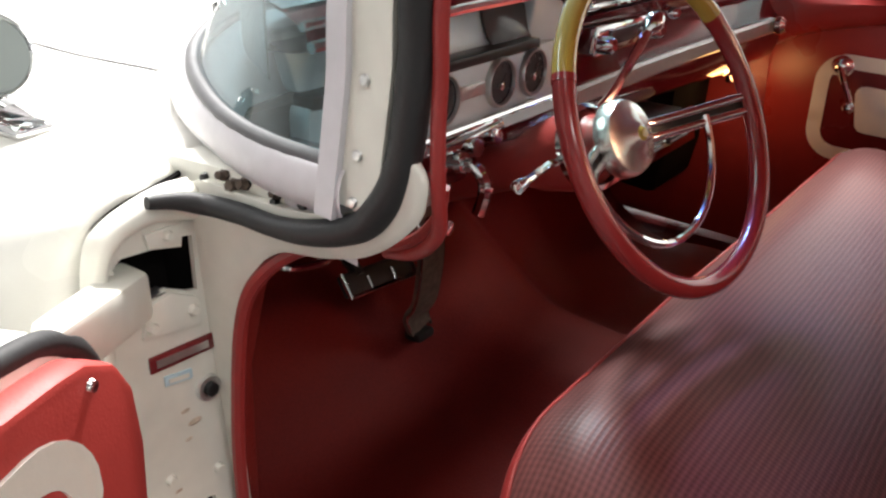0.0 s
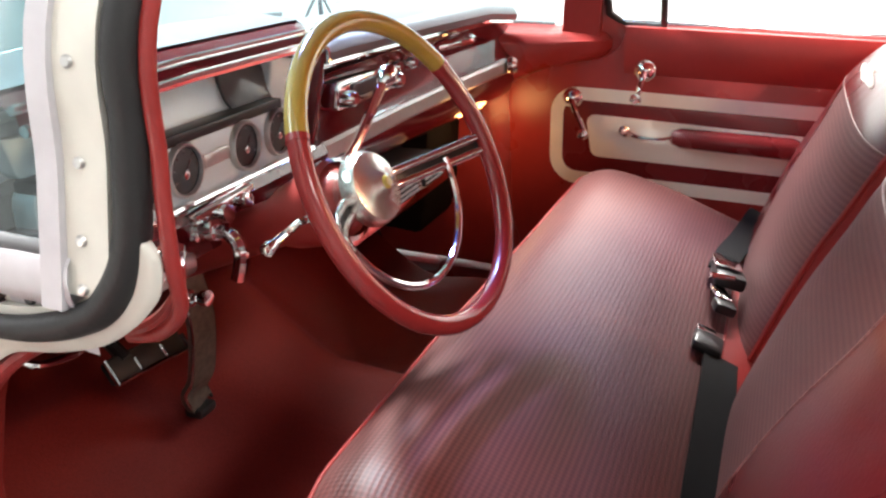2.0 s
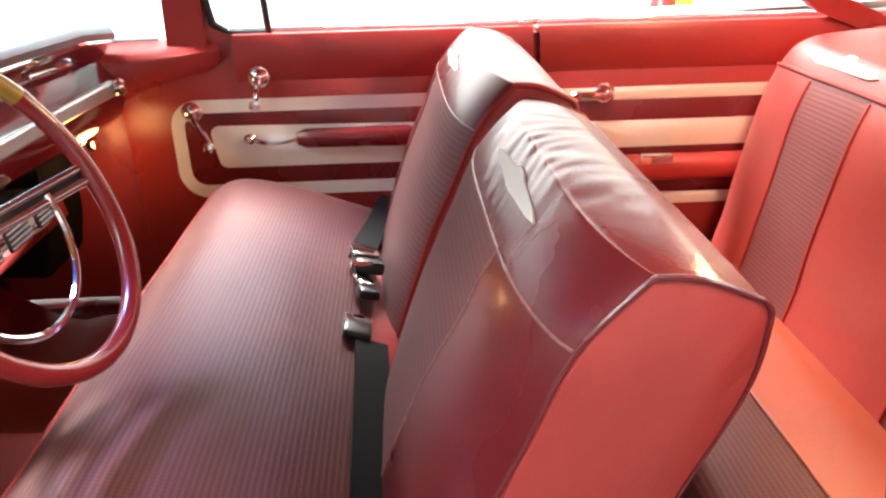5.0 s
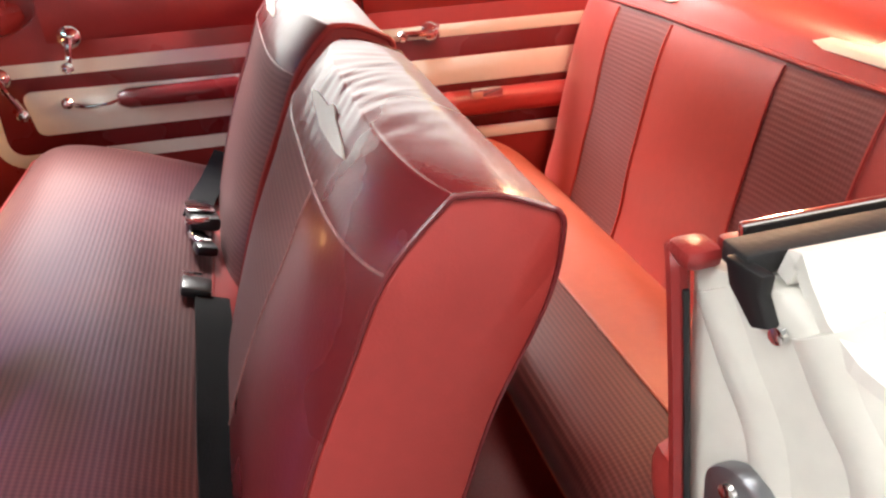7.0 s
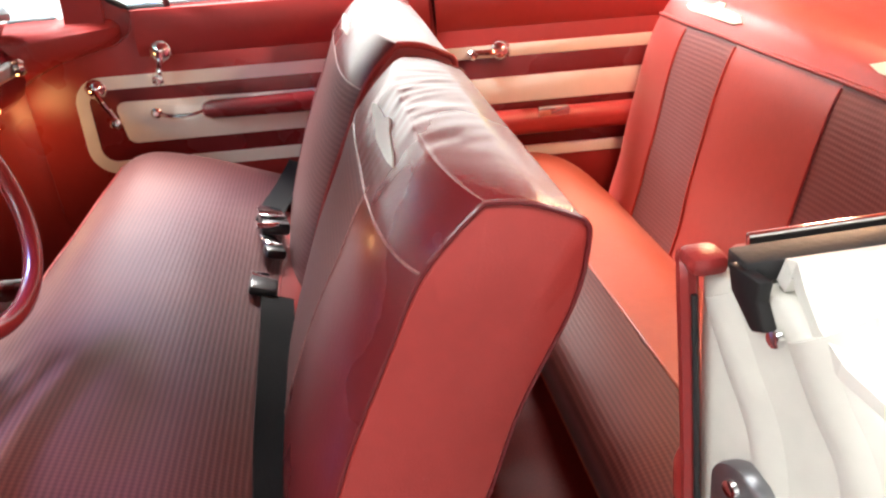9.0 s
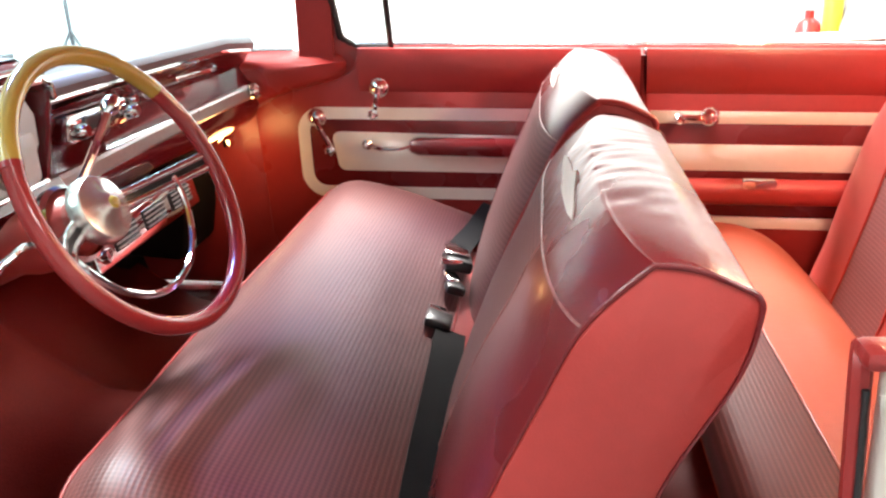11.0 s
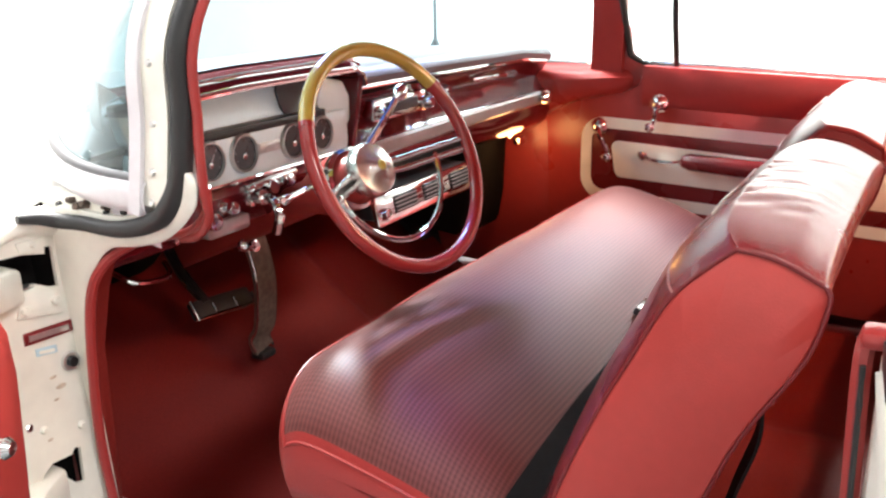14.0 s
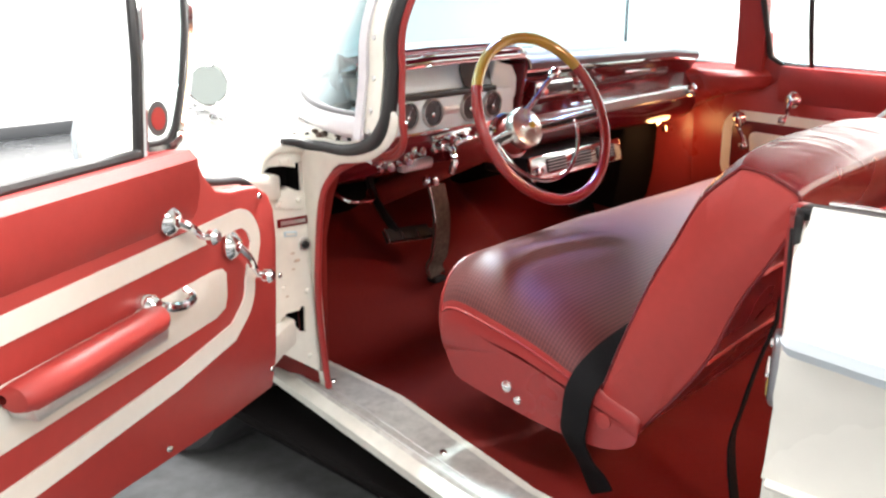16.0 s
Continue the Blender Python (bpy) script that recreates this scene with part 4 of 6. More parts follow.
def dashboard():
    # right part: painted face with a pad above and a bright band below
    face = [(0.10, 1.000), (0.03, 1.000), (0.004, 0.998), (0.012, 0.975), (0.03, 0.945), (0.012, 0.915), (-0.004, 0.902), (-0.004, 0.885), (0.0, 0.85), (0.01, 0.825), (0.04, 0.80), (0.10, 0.79)]
    dash = part("dashboard", sheet(dash_surface(face, -0.105, 0.70, 30)), REDMETAL, car, "glossy deep red metal dashboard with silver band", sharp=50)
    top = [[(x, min(dash_front(x) + dy, glass_line(x) - 0.012), z - 0.10 * max(0, abs(x + 0.0) - 0.55)) for dy, z in ((0.0, 1.014), (-0.014, 1.022), (-0.016, 1.034), (-0.008, 1.048), (0.012, 1.058), (0.05, 1.063), (0.12, 1.061), (0.22, 1.050), (0.34, 1.032), (0.46, 1.010))]
           for x in [-0.10 + 0.78 * k / 24 for k in range(25)]]
    part("dash_pad", sheet(top), PAD, dash, "dark padded dash top with soft sheen")
    part("pad_lip", tube([(x, dash_front(x) - 0.010, 1.016 - 0.10 * max(0, x - 0.55)) for x in [-0.10 + 0.76 * k / 20 for k in range(21)]], 0.006, 8), CHROME, dash, "chrome lip under the pad")
    band = [[(x, dash_front(x) - 0.006 + d, z + 0.028 * max(0, (x + 0.05) / 0.7)) for d, z in ((0.02, 0.899), (0.0, 0.897), (-0.004, 0.892), (-0.004, 0.870), (0.0, 0.865), (0.02, 0.863))]
            for x in [-0.09 + 0.74 * k / 24 for k in range(25)]]
    part("silver_band", sheet(band), SILVER, dash, "ribbed silver dashboard band")
    part("band_knob", lathe([(0.02, 0), (0.02, 0.012), (0.012, 0.02), (0, 0.021)], aim((0.652, 0.988, 0.910), (0, -1, 0.1)), 16), CHROME, dash)
    # shelf behind the instruments, up to the foot of the glass
    shelf = []
    for k in range(25):
        x = -0.765 + 0.68 * k / 24
        yg = glass_line(x) - 0.012
        zg = 0.972 + 0.06 * (yg - 0.915)
        ya = min(1.10, yg - 0.03)
        shelf.append([(x, ya + (yg - ya) * j / 5, zg - 0.012 * math.sin(math.pi * j / 5)) for j in range(6)])
    part("dash_shelf", sheet(shelf), PAD, dash, "grey padded shelf below the windscreen")
    # radio and controls
    part("radio", box((0.03, 1.068, 0.967), (0.20, 0.05, 0.045), 0.006), CHROME, dash, "chrome framed radio")
    part("radio_dial", box((0.03, 1.0415, 0.969), (0.12, 0.006, 0.024), 0.002), GAUGE, dash, "dark radio dial")
    for xx in (-0.06, 0.12):
        part("radio_knob", lathe([(0.014, 0), (0.013, 0.018), (0.009, 0.024), (0, 0.024)], aim((xx, 1.042, 0.963), (0, -1, 0.1)), 16), CHROME, dash)
    for xx in (0.18, 0.235):
        part("dash_knob", lathe([(0.012, 0), (0.011, 0.016), (0.007, 0.022), (0, 0.022)], aim((xx, dash_front(xx) + 0.01, 0.975), (0, -1, 0.1)), 14), CHROME, dash)
    part("script_bar", box((0.42, dash_front(0.42) - 0.0, 0.985), (0.13, 0.006, 0.010), 0.002, pose(0, 0, 0, 0, 0, -12)), CHROME, dash, "chrome dashboard script bar")
    # left part: instrument cluster under a hood
    x0, x1 = -0.66, -0.135
    lower = [[(x, 1.075 + d, z) for d, z in ((0.02, 0.905), (-0.012, 0.90), (-0.02, 0.885), (-0.012, 0.85), (0.0, 0.825), (0.05, 0.805), (0.14, 0.79))] for x in [-0.735 + 0.64 * k / 12 for k in range(13)]]
    part("lower_panel", sheet(lower), REDMETAL, dash, "red lower dash panel")
    part("instrument_panel", slab(round_rect(x0, 0.903, x1, 0.982, 0.012, 3), 0.0, 0.03, on_y(1.065), 0.003), SILVERPAINT, dash, "silver instrument panel with round gauges")
    part("lower_trim", tube([(x0, 1.060, 0.903), (x1, 1.060, 0.903)], 0.005, 8), CHROME, dash, "chrome strip below the gauges")
    for gx in (-0.585, -0.515, -0.435, -0.305, -0.222):
        rim = part("gauge", lathe([(0.034, 0), (0.034, 0.004), (0.032, 0.008), (0.030, 0.008), (0.028, 0.001)], aim((gx, 1.065, 0.946), (0, -1, 0)), 28), SILVER, car, "round chrome-rimmed gauge")
        part("face", lathe([(0.0, 0.0), (0.028, 0.0), (0.028, 0.002)], aim((gx, 1.0635, 0.946), (0, -1, 0)), 28), GAUGE, rim)
        part("needle", box((gx + 0.004, 1.060, 0.950), (0.0012, 0.002, 0.018), 0, pose(0, 0, 0, 0, 35, 0)), CASTM, rim)
        part("boss", lathe([(0.0055, 0.0), (0.005, 0.004), (0.0, 0.0055)], aim((gx - 0.002, 1.0615, 0.941), (0, -1, 0)), 14), CHROME, rim)
        for q in range(-120, 121, 40):
            part("tick", box((gx + 0.0225 * math.sin(radians(q)), 1.0605, 0.946 + 0.0225 * math.cos(radians(q))), (0.0014, 0.001, 0.004), 0, pose(0, 0, 0, 0, q, 0)), CASTM, rim)
    part("switch_plate", box((-0.37, 1.063, 0.947), (0.055, 0.006, 0.018), 0.002), SILVER, dash)
    part("dark_slot", box((-0.43, 1.078, 0.984), (0.45, 0.03, 0.014), 0.002), BLACK, dash, "black slot below the speedometer")
    # speedometer strip, leaning back under the hood
    lean = lambda a, b, h: Vector((a, 1.090 + 0.35 * (b - 0.99) + h, b))
    part("speedometer", slab(round_rect(x0 + 0.01, 0.99, -0.255, 1.050, 0.008, 3), 0, 0.02, lean, 0.003), SILVERPAINT, dash, "wide silver speedometer face")
    part("speed_window", slab(round_rect(-0.30, 0.985, -0.185, 1.048, 0.022, 4), -0.006, 0.0, lean, 0.002), GAUGE, dash, "black speedometer window")
    part("dial_end", slab([(-0.20, 0.912), (-0.15, 0.925), (-0.128, 0.96), (-0.126, 1.005), (-0.14, 1.035), (-0.19, 1.048), (-0.20, 1.0)], 0, 0.02, lambda a, b, h: Vector((a, 1.085 - 0.30 * (a + 0.20) + h, b)), 0.004), SILVERPAINT, dash, "curved silver end of the instrument housing")
    # hood: arch section over the cluster, its end rolling down
    sec = []
    for k in range(23):
        x = -0.69 + 0.595 * k / 22
        fall = max(0.0, (x + 0.155) / 0.06)
        dz = -0.012 * max(0, -0.45 - x) * 3
        end = glass_line(x - 0.045) - 0.035
        sec.append([(x, min(y_ + 0.02 * fall ** 2, end), z_ + dz - 0.035 * fall ** 2) for y_, z_ in ((1.112, 1.050), (1.045, 1.052), (1.030, 1.060), (1.034, 1.074), (1.060, 1.088), (1.12, 1.096), (1.25, 1.082), (1.50, 1.02))])
    part("instrument_hood", sheet(sec), REDMETAL, dash, "deep red hood over the instruments", sharp=60)
    part("hood_lip", tube([(r[2][0], r[2][1] - 0.003, r[2][2]) for r in sec], 0.006, 8), CHROME, dash, "chrome hood lip")
    part("hood_band", tube([(r[3][0], r[3][1] + 0.004, r[3][2] + 0.004) for r in sec], 0.005, 8), CHROME, dash, "second chrome hood band")
    part("hood_pad", sheet([[(a, b + 0.003, c + 0.004) for a, b, c in r[4:]] for r in sec]), PAD, dash, "dark padded hood top")
    part("hood_end", slab([(1.04, 1.05), (1.09, 1.07), (1.13, 1.05), (1.12, 0.90), (1.07, 0.895), (1.058, 0.96)], 0, 0.018, on_x(-0.118), 0.006), REDMETAL, dash)
    # lower left controls
    for gx, gz, r in ((-0.545, 0.853, 0.014), (-0.50, 0.865, 0.010), (-0.43, 0.868, 0.013), (-0.40, 0.880, 0.012), (-0.355, 0.884, 0.010), (-0.46, 0.790, 0.010), (-0.60, 0.845, 0.012)):
        part("control_knob", lathe([(r * 1.2, 0), (r * 1.1, 0.006), (r * 0.7, 0.008), (r * 0.7, 0.018), (r, 0.022), (r, 0.032), (0, 0.034)], aim((gx, 1.062, gz), (0, -1, 0.15)), 16), CHROME, dash, "chrome control knob")
    part("vent_plate", slab(round_rect(-0.545, 0.822, -0.445, 0.848, 0.008, 3), -0.02, 0, on_y(1.072), 0.003), SILVER, dash, "silver lower control plate")
    part("switch_bar", box((-0.39, 1.05, 0.893), (0.13, 0.02, 0.012), 0.004, pose(0, 0, 0, 0, -3, 0)), CHROME, dash, "chrome switch bar")
    hook = smooth_path([(-0.43, 1.06, 0.868), (-0.43, 1.015, 0.87), (-0.435, 0.995, 0.85), (-0.44, 1.0, 0.815)], 5)
    part("release_handle", tube(hook, 0.009, 8), CHROME, dash, "chrome pull handle")
    # warm lit courtesy lamp at the glove box end
    lamp = part("courtesy_lamp", lathe([(0.016, 0), (0.014, 0.01), (0.0, 0.011)], aim((0.604, 1.075, 0.815), (0.1, -1, 0)), 14), CHROME, car, "lit warm courtesy lamp")
    part("bulb", lathe([(0.0, 0.013), (0.008, 0.010), (0.011, 0.003)], aim((0.604, 1.070, 0.815), (0, -1, 0)), 12), BULB, lamp)
    part("glove_catch", box((0.69, 1.075, 0.782), (0.05, 0.02, 0.022), 0.005), CHROME, dash)
    # near-black plate that paints the shade under the dash
    part("underside", slab([(-0.68, 1.16), (0.68, 1.14), (0.68, 1.62), (-0.68, 1.62)], 0, 0.01, on_z(0.80), 0), NEAR_BLACK, dash, "near-black plate for the shade under the dash")


dashboard()


def heater_unit():
    # body is coloured black for the dark, shaded gap above the face
    u = part("heater_unit", box((0.085, 1.10, 0.775), (0.41, 0.15, 0.050), 0.008), BLACK, car, "under-dash heater with chrome face and louvres")
    part("face", box((0.085, 1.016, 0.772), (0.425, 0.014, 0.064), 0.004, pose(0, 0, 0, -12, 0, 0)), CHROME, u, "bright heater face")
    for k in range(3):
        cx = -0.02 + 0.118 * k
        part("grille", box((cx, 1.0085, 0.776), (0.085, 0.004, 0.036), 0.001, pose(0, 0, 0, -12, 0, 0)), BLACK, u)
        for j in range(4):
            part("louvre", box((cx, 1.0055 + 0.0018 * (j - 1.5), 0.764 + 0.008 * j), (0.082, 0.005, 0.0018), 0, pose(0, 0, 0, -12, 0, 0)), SILVER, u)
    part("knob", lathe([(0.013, 0), (0.012, 0.014), (0, 0.016)], aim((-0.105, 1.008, 0.765), (0, -1, 0.2)), 14), CHROME, u)


heater_unit()


# -- steering wheel and column --
def steering():
    c = Vector((-0.376, 0.791, 0.953))
    n = Vector((-0.1124, -0.8923, 0.4372)).normalized()
    u = Vector((0.9922, -0.1250, 0.0)).normalized()
    v = n.cross(u)
    if v.z < 0:
        v = -v

    def at(deg, r, h=0.0):
        return c + r * (math.cos(radians(deg)) * u + math.sin(radians(deg)) * v) + n * h

    R = 0.181
    lower = [at(155 + (395 - 155) * k / 60, R) for k in range(61)]
    wheel = part("steering_wheel", tube(lower, 0.0118, 12, up=n), RIMRED, car, "two-tone steering wheel, red below and amber above")
    part("amber_rim", tube([at(35 + 120 * k / 36, R) for k in range(37)], 0.0122, 12, up=n), GOLD, wheel, "translucent amber upper rim")
    for d in (35, 155):
        part("rim_collar", tube([at(d - 1.2, R), at(d + 1.2, R)], 0.0128, 12, up=n), RIMRED, wheel)
    hub_h = -0.075
    part("hub", lathe([(0.0, 0.036), (0.012, 0.034), (0.02, 0.026), (0.042, 0.02), (0.046, 0.012), (0.046, 0.0), (0.036, -0.012), (0.03, -0.03)], aim(at(0, 0, hub_h), n), 32), HUBM, wheel, "chrome hub with conical horn button")
    part("horn_button", lathe([(0.0, 0.0385), (0.006, 0.038), (0.009, 0.034)], aim(at(0, 0, hub_h), n), 24), GOLD, wheel, "amber horn button")
    for d in (-2, -166):
        pts = smooth_path([at(d, 0.02, hub_h - 0.006), at(d, 0.08, hub_h + 0.01), at(d, 0.135, -0.03), at(d, R - 0.004, -0.002)], 5)
        side = Vector(at(d + 90, 1) - c)
        for off in (-0.0085, 0.0085):
            part("spoke", tube([p + side.normalized() * off for p in pts], 0.0058, 10), CHROME, wheel, "chrome wheel spoke bar")
        part("spoke_inlay", ribbon([p - n * 0.001 for p in pts], 0.012, 0.004, side), BLACK, wheel)
    ring = [at(-2 - 164 * k / 40, 0.128, -0.033) for k in range(41)]
    part("horn_ring", tube(ring, 0.0048, 8, up=n), CHROME, wheel, "thin chrome half horn ring")
    # column
    end = Vector((-0.27, 1.45, 0.66))
    a0 = at(0, 0, hub_h - 0.02)
    way = (end - a0).normalized()
    col = part("steering_column", lathe([(0.03, 0), (0.045, 0.02), (0.05, 0.05), (0.042, 0.10), (0.032, 0.13), (0.032, 0.62)], aim(a0, way), 24), VINYL_BRIGHT, car, "red painted steering column")
    part("collar", lathe([(0.047, 0.012), (0.053, 0.018), (0.053, 0.03), (0.047, 0.036)], aim(a0, way), 24), CHROME, col)
    b = a0 + way * 0.06
    lever = smooth_path([b + Vector((0.02, 0, 0.03)), b + Vector((0.07, -0.015, 0.055)), Vector((-0.19, 0.91, 1.02))], 6)
    part("gear_lever", tube(lever, 0.0065, 8), CHROME, col, "chrome gear lever")
    part("gear_knob", lathe([(0.006, -0.01), (0.013, 0), (0.014, 0.012), (0.008, 0.022), (0, 0.023)], aim((-0.19, 0.91, 1.02), (0.7, -0.2, 0.6)), 14), CHROME, col)
    tl = [b + Vector((-0.03, -0.01, 0)), Vector((-0.50, 0.875, 0.92)), Vector((-0.562, 0.87, 0.916))]
    part("turn_lever", tube(tl, 0.0045, 8), CHROME, col, "chrome turn signal lever")
    part("turn_knob", lathe([(0.0045, -0.012), (0.0075, 0), (0.0075, 0.007), (0, 0.011)], aim(tl[-1], (-1, 0, -0.15)), 12), CHROME, col)


steering()


# -- pedals --
def pedals():
    tilt = pose(0, 0, 0, -35, 6, 0)
    brake = part("brake_pedal", box((-0.288, 1.300, 0.585), (0.165, 0.018, 0.040), 0.006, tilt), RUBBER, car, "black rubber brake pedal with chrome edge")
    face = Matrix.Translation((-0.288, 1.300, 0.585)) @ tilt
    rim = [face @ Vector(p) for p in ((-0.084, -0.0095, 0.020), (-0.084, -0.0095, -0.021), (0.0, -0.0095, -0.021), (0.084, -0.0095, -0.021), (0.084, -0.0095, 0.004))]
    part("edge", tube(rim, 0.0042, 8), CHROME, brake, "chrome pedal edge")
    for px in (-0.03, 0.03):
        part("rib", tube([face @ Vector((px, -0.0095, -0.017)), face @ Vector((px, -0.0095, 0.004))], 0.003, 6), CHROME, brake)
    part("arm", tube(smooth_path([(-0.33, 1.30, 0.60), (-0.33, 1.38, 0.68), (-0.33, 1.42, 0.80)], 5), 0.011, 8), BLACK, brake)
    top, bot = Vector((-0.225, 1.253, 0.715)), Vector((-0.191, 1.285, 0.45))
    path = smooth_path([top, top.lerp(bot, 0.35) + Vector((0, -0.02, 0)), top.lerp(bot, 0.75) + Vector((0, -0.01, 0)), bot + Vector((-0.01, 0.0, 0.03)), bot], 6)
    acc = part("accelerator_pedal", ribbon(path, 0.050, 0.014, (1, -0.1, 0)), PEDAL, car, "long ribbed accelerator pedal with bright edge")
    for s in (-1, 1):
        part("edge", tube([p + Vector((s * 0.025, -s * 0.0025 - 0.004, 0)) for p in path], 0.0032, 6), CHROME if s < 0 else RUBBER, acc)
    part("foot", box(bot + Vector((0, 0.0, -0.012)), (0.046, 0.036, 0.018), 0.006), RUBBER, acc)
    part("floor_switch", lathe([(0.03, 0), (0.028, 0.012), (0.014, 0.016), (0.014, 0.028), (0, 0.03)], aim((-0.66, 1.32, 0.60), (0.9, -0.3, 0.2)), 18), RUBBER, car, "black rubber dimmer switch")
    pk = smooth_path([(-0.62, 1.20, 0.77), (-0.60, 1.17, 0.75), (-0.54, 1.16, 0.745), (-0.52, 1.19, 0.76)], 5)
    part("brake_release", tube(pk, 0.005, 8), CHROME, car, "small chrome brake release handle")


pedals()


# -- driver's door jamb --
def driver_jamb():
    def jx(a, b, h):
        return Vector((-0.787 + 0.06 * max(0.0, 0.86 - b) + h, a, b))

    def fy(a, b, h):
        return Vector((a, 1.100 - h, b))

    lip = [(0.830, 1.004), (0.819, 0.990), (0.823, 0.963), (0.838, 0.944), (0.856, 0.928), (0.878, 0.914), (0.90, 0.905), (0.935, 0.896), (0.962, 0.892), (0.988, 0.886), (1.018, 0.862), (1.048, 0.81), (1.078, 0.68), (1.088, 0.56), (1.09, 0.35)]
    rear = [(0.850, 1.004), (0.87, 0.990), (0.872, 0.975), (0.878, 0.963), (0.888, 0.955), (0.90, 0.948), (0.915, 0.943), (0.945, 0.937), (0.97, 0.934), (1.0, 0.933), (1.112, 0.925), (1.112, 0.81), (1.112, 0.68), (1.112, 0.56), (1.112, 0.35)]
    lip, rear = (smooth_path([(0, a, b) for a, b in q], 3) for q in (lip, rear))
    loops = [[jx(p.y + (q.y - p.y) * f, p.z + (q.z - p.z) * f, h) for f, h in ((0.12, 0.012), (0.03, 0.008), (0.0, 0.004), (0.07, 0.001), (0.2, 0.0), (0.6, 0.0), (1.0, 0.0), (1.0, 0.012))] for p, q in zip(lip, rear)]
    j = part("door_jamb", sheet(loops, close_u=True), JAMB, car, "cream painted door jamb", sharp=50)
    # hinge pillar face across the car, cut through for the two hinges
    face = [(-0.784, 0.905), (-0.784, 0.86), (-0.776, 0.70), (-0.768, 0.56), (-0.762, 0.40), (-0.80, 0.43), (-0.88, 0.49), (-0.905, 0.54), (-0.910, 0.80), (-0.908, 0.86), (-0.898, 0.90), (-0.884, 0.914), (-0.86, 0.923), (-0.82, 0.932), (-0.79, 0.932)]
    upper = [(-0.803, 0.879), (-0.791, 0.877), (-0.791, 0.818), (-0.802, 0.820), (-0.826, 0.832), (-0.852, 0.828), (-0.856, 0.858), (-0.878, 0.866), (-0.880, 0.872), (-0.870, 0.879), (-0.838, 0.877), (-0.804, 0.869)]
    lower = [(-0.807, 0.569), (-0.797, 0.566), (-0.799, 0.508), (-0.812, 0.512), (-0.828, 0.532), (-0.860, 0.530), (-0.862, 0.552), (-0.845, 0.563), (-0.812, 0.561)]
    bm = bmesh.new()
    rim_edges = []
    for ring in (face, upper, lower):
        vs = [bm.verts.new(fy(a, b, 0)) for a, b in ring]
        rim_edges += [bm.edges.new((vs[k], vs[(k + 1) % len(vs)])) for k in range(len(vs))]
    bmesh.ops.triangle_fill(bm, use_beauty=True, use_dissolve=False, edges=rim_edges, normal=(0, -1, 0))
    back_edge = bmesh.ops.extrude_face_region(bm, geom=list(bm.faces))
    for v in [g for g in back_edge["geom"] if isinstance(g, bmesh.types.BMVert)]:
        v.co.y += 0.006
    bmesh.ops.recalc_face_normals(bm, faces=bm.faces)
    pil = part("hinge_pillar", bm, JAMB, car, "cream hinge pillar face with two hinge openings", sharp=25)
    # two near-black plates paint the shade inside the hinge openings
    part("cavity_shade_plate", slab([(-0.885, 0.50), (-0.775, 0.45), (-0.775, 0.915), (-0.89, 0.90)], -0.056, -0.060, fy, 0), NEAR_BLACK, pil, "near-black plate for the shade behind the hinge openings")
    part("cavity_shade_side", slab([(1.107, 0.40), (1.107, 0.905), (1.158, 0.905), (1.158, 0.40)], -0.004, -0.001, jx, 0), NEAR_BLACK, pil)
    # rolled band between the pillar face and the wing
    inner = smooth_path([(-0.787, 0, 0.892), (-0.824, 0, 0.901), (-0.859, 0, 0.899), (-0.877, 0, 0.888), (-0.886, 0, 0.870), (-0.890, 0, 0.84), (-0.891, 0, 0.79)], 5)
    outer = smooth_path([(-0.787, 0, 0.934), (-0.822, 0, 0.935), (-0.862, 0, 0.926), (-0.888, 0, 0.915), (-0.902, 0, 0.90), (-0.911, 0, 0.86), (-0.913, 0, 0.79)], 5)
    band = [[fy(a.x + (b.x - a.x) * f, a.z + (b.z - a.z) * f, h) for f, h in ((0, 0.001), (0.12, 0.008), (0.3, 0.014), (0.6, 0.016), (0.85, 0.010), (1.0, -0.004))] for a, b in zip(inner, outer)]
    part("pressed_rim", sheet(band), JAMB, pil, "rolled rim round the pillar face", sharp=70)
    part("cowl_shelf", slab([(0.89, 0.93), (1.12, 0.922), (1.165, 0.928), (1.14, 0.948), (0.91, 0.955)], 0.0, 0.05, on_x(-0.778), 0.006), JAMB, j, "cream cowl shelf with dabs of old sealer")
    for yy, zz, rr in ((1.085, 0.936, 0.005), (0.955, 0.940, 0.006), (0.99, 0.934, 0.005)):
        part("sealer_dab", lathe([(0.0, 0.006), (rr * 0.7, 0.005), (rr, 0)], aim((-0.779, yy, zz), (-1, 0, 0.1)), 10), BLACK, j)
    bead = smooth_path([(-0.770, 0.814, 0.985), (-0.764, 0.825, 0.953), (-0.758, 0.860, 0.922), (-0.757, 0.915, 0.904), (-0.762, 0.975, 0.887), (-0.780, 1.012, 0.858), (-0.786, 1.041, 0.805), (-0.78, 1.069, 0.68),
                        (-0.772, 1.085, 0.56), (-0.765, 1.082, 0.43), (-0.76, 1.078, 0.37)], 6)
    part("windlace", tube(bead, [0.0055] * 24 + [0.0075] * (len(bead) - 24), 8), VINYL, car, "red windlace bead round the door opening")
    part("hinge_arm", slab([(-0.846, 1.135), (-0.846, 1.094), (-0.895, 1.062), (-0.985, 1.005), (-0.995, 1.035), (-0.908, 1.095), (-0.885, 1.135)], 0.810, 0.860, lambda p, q, h: Vector((p, q, h + 0.2 * (-0.846 - p))), 0.007), JAMB, pil, "thick cream hinge arm reaching to the door")
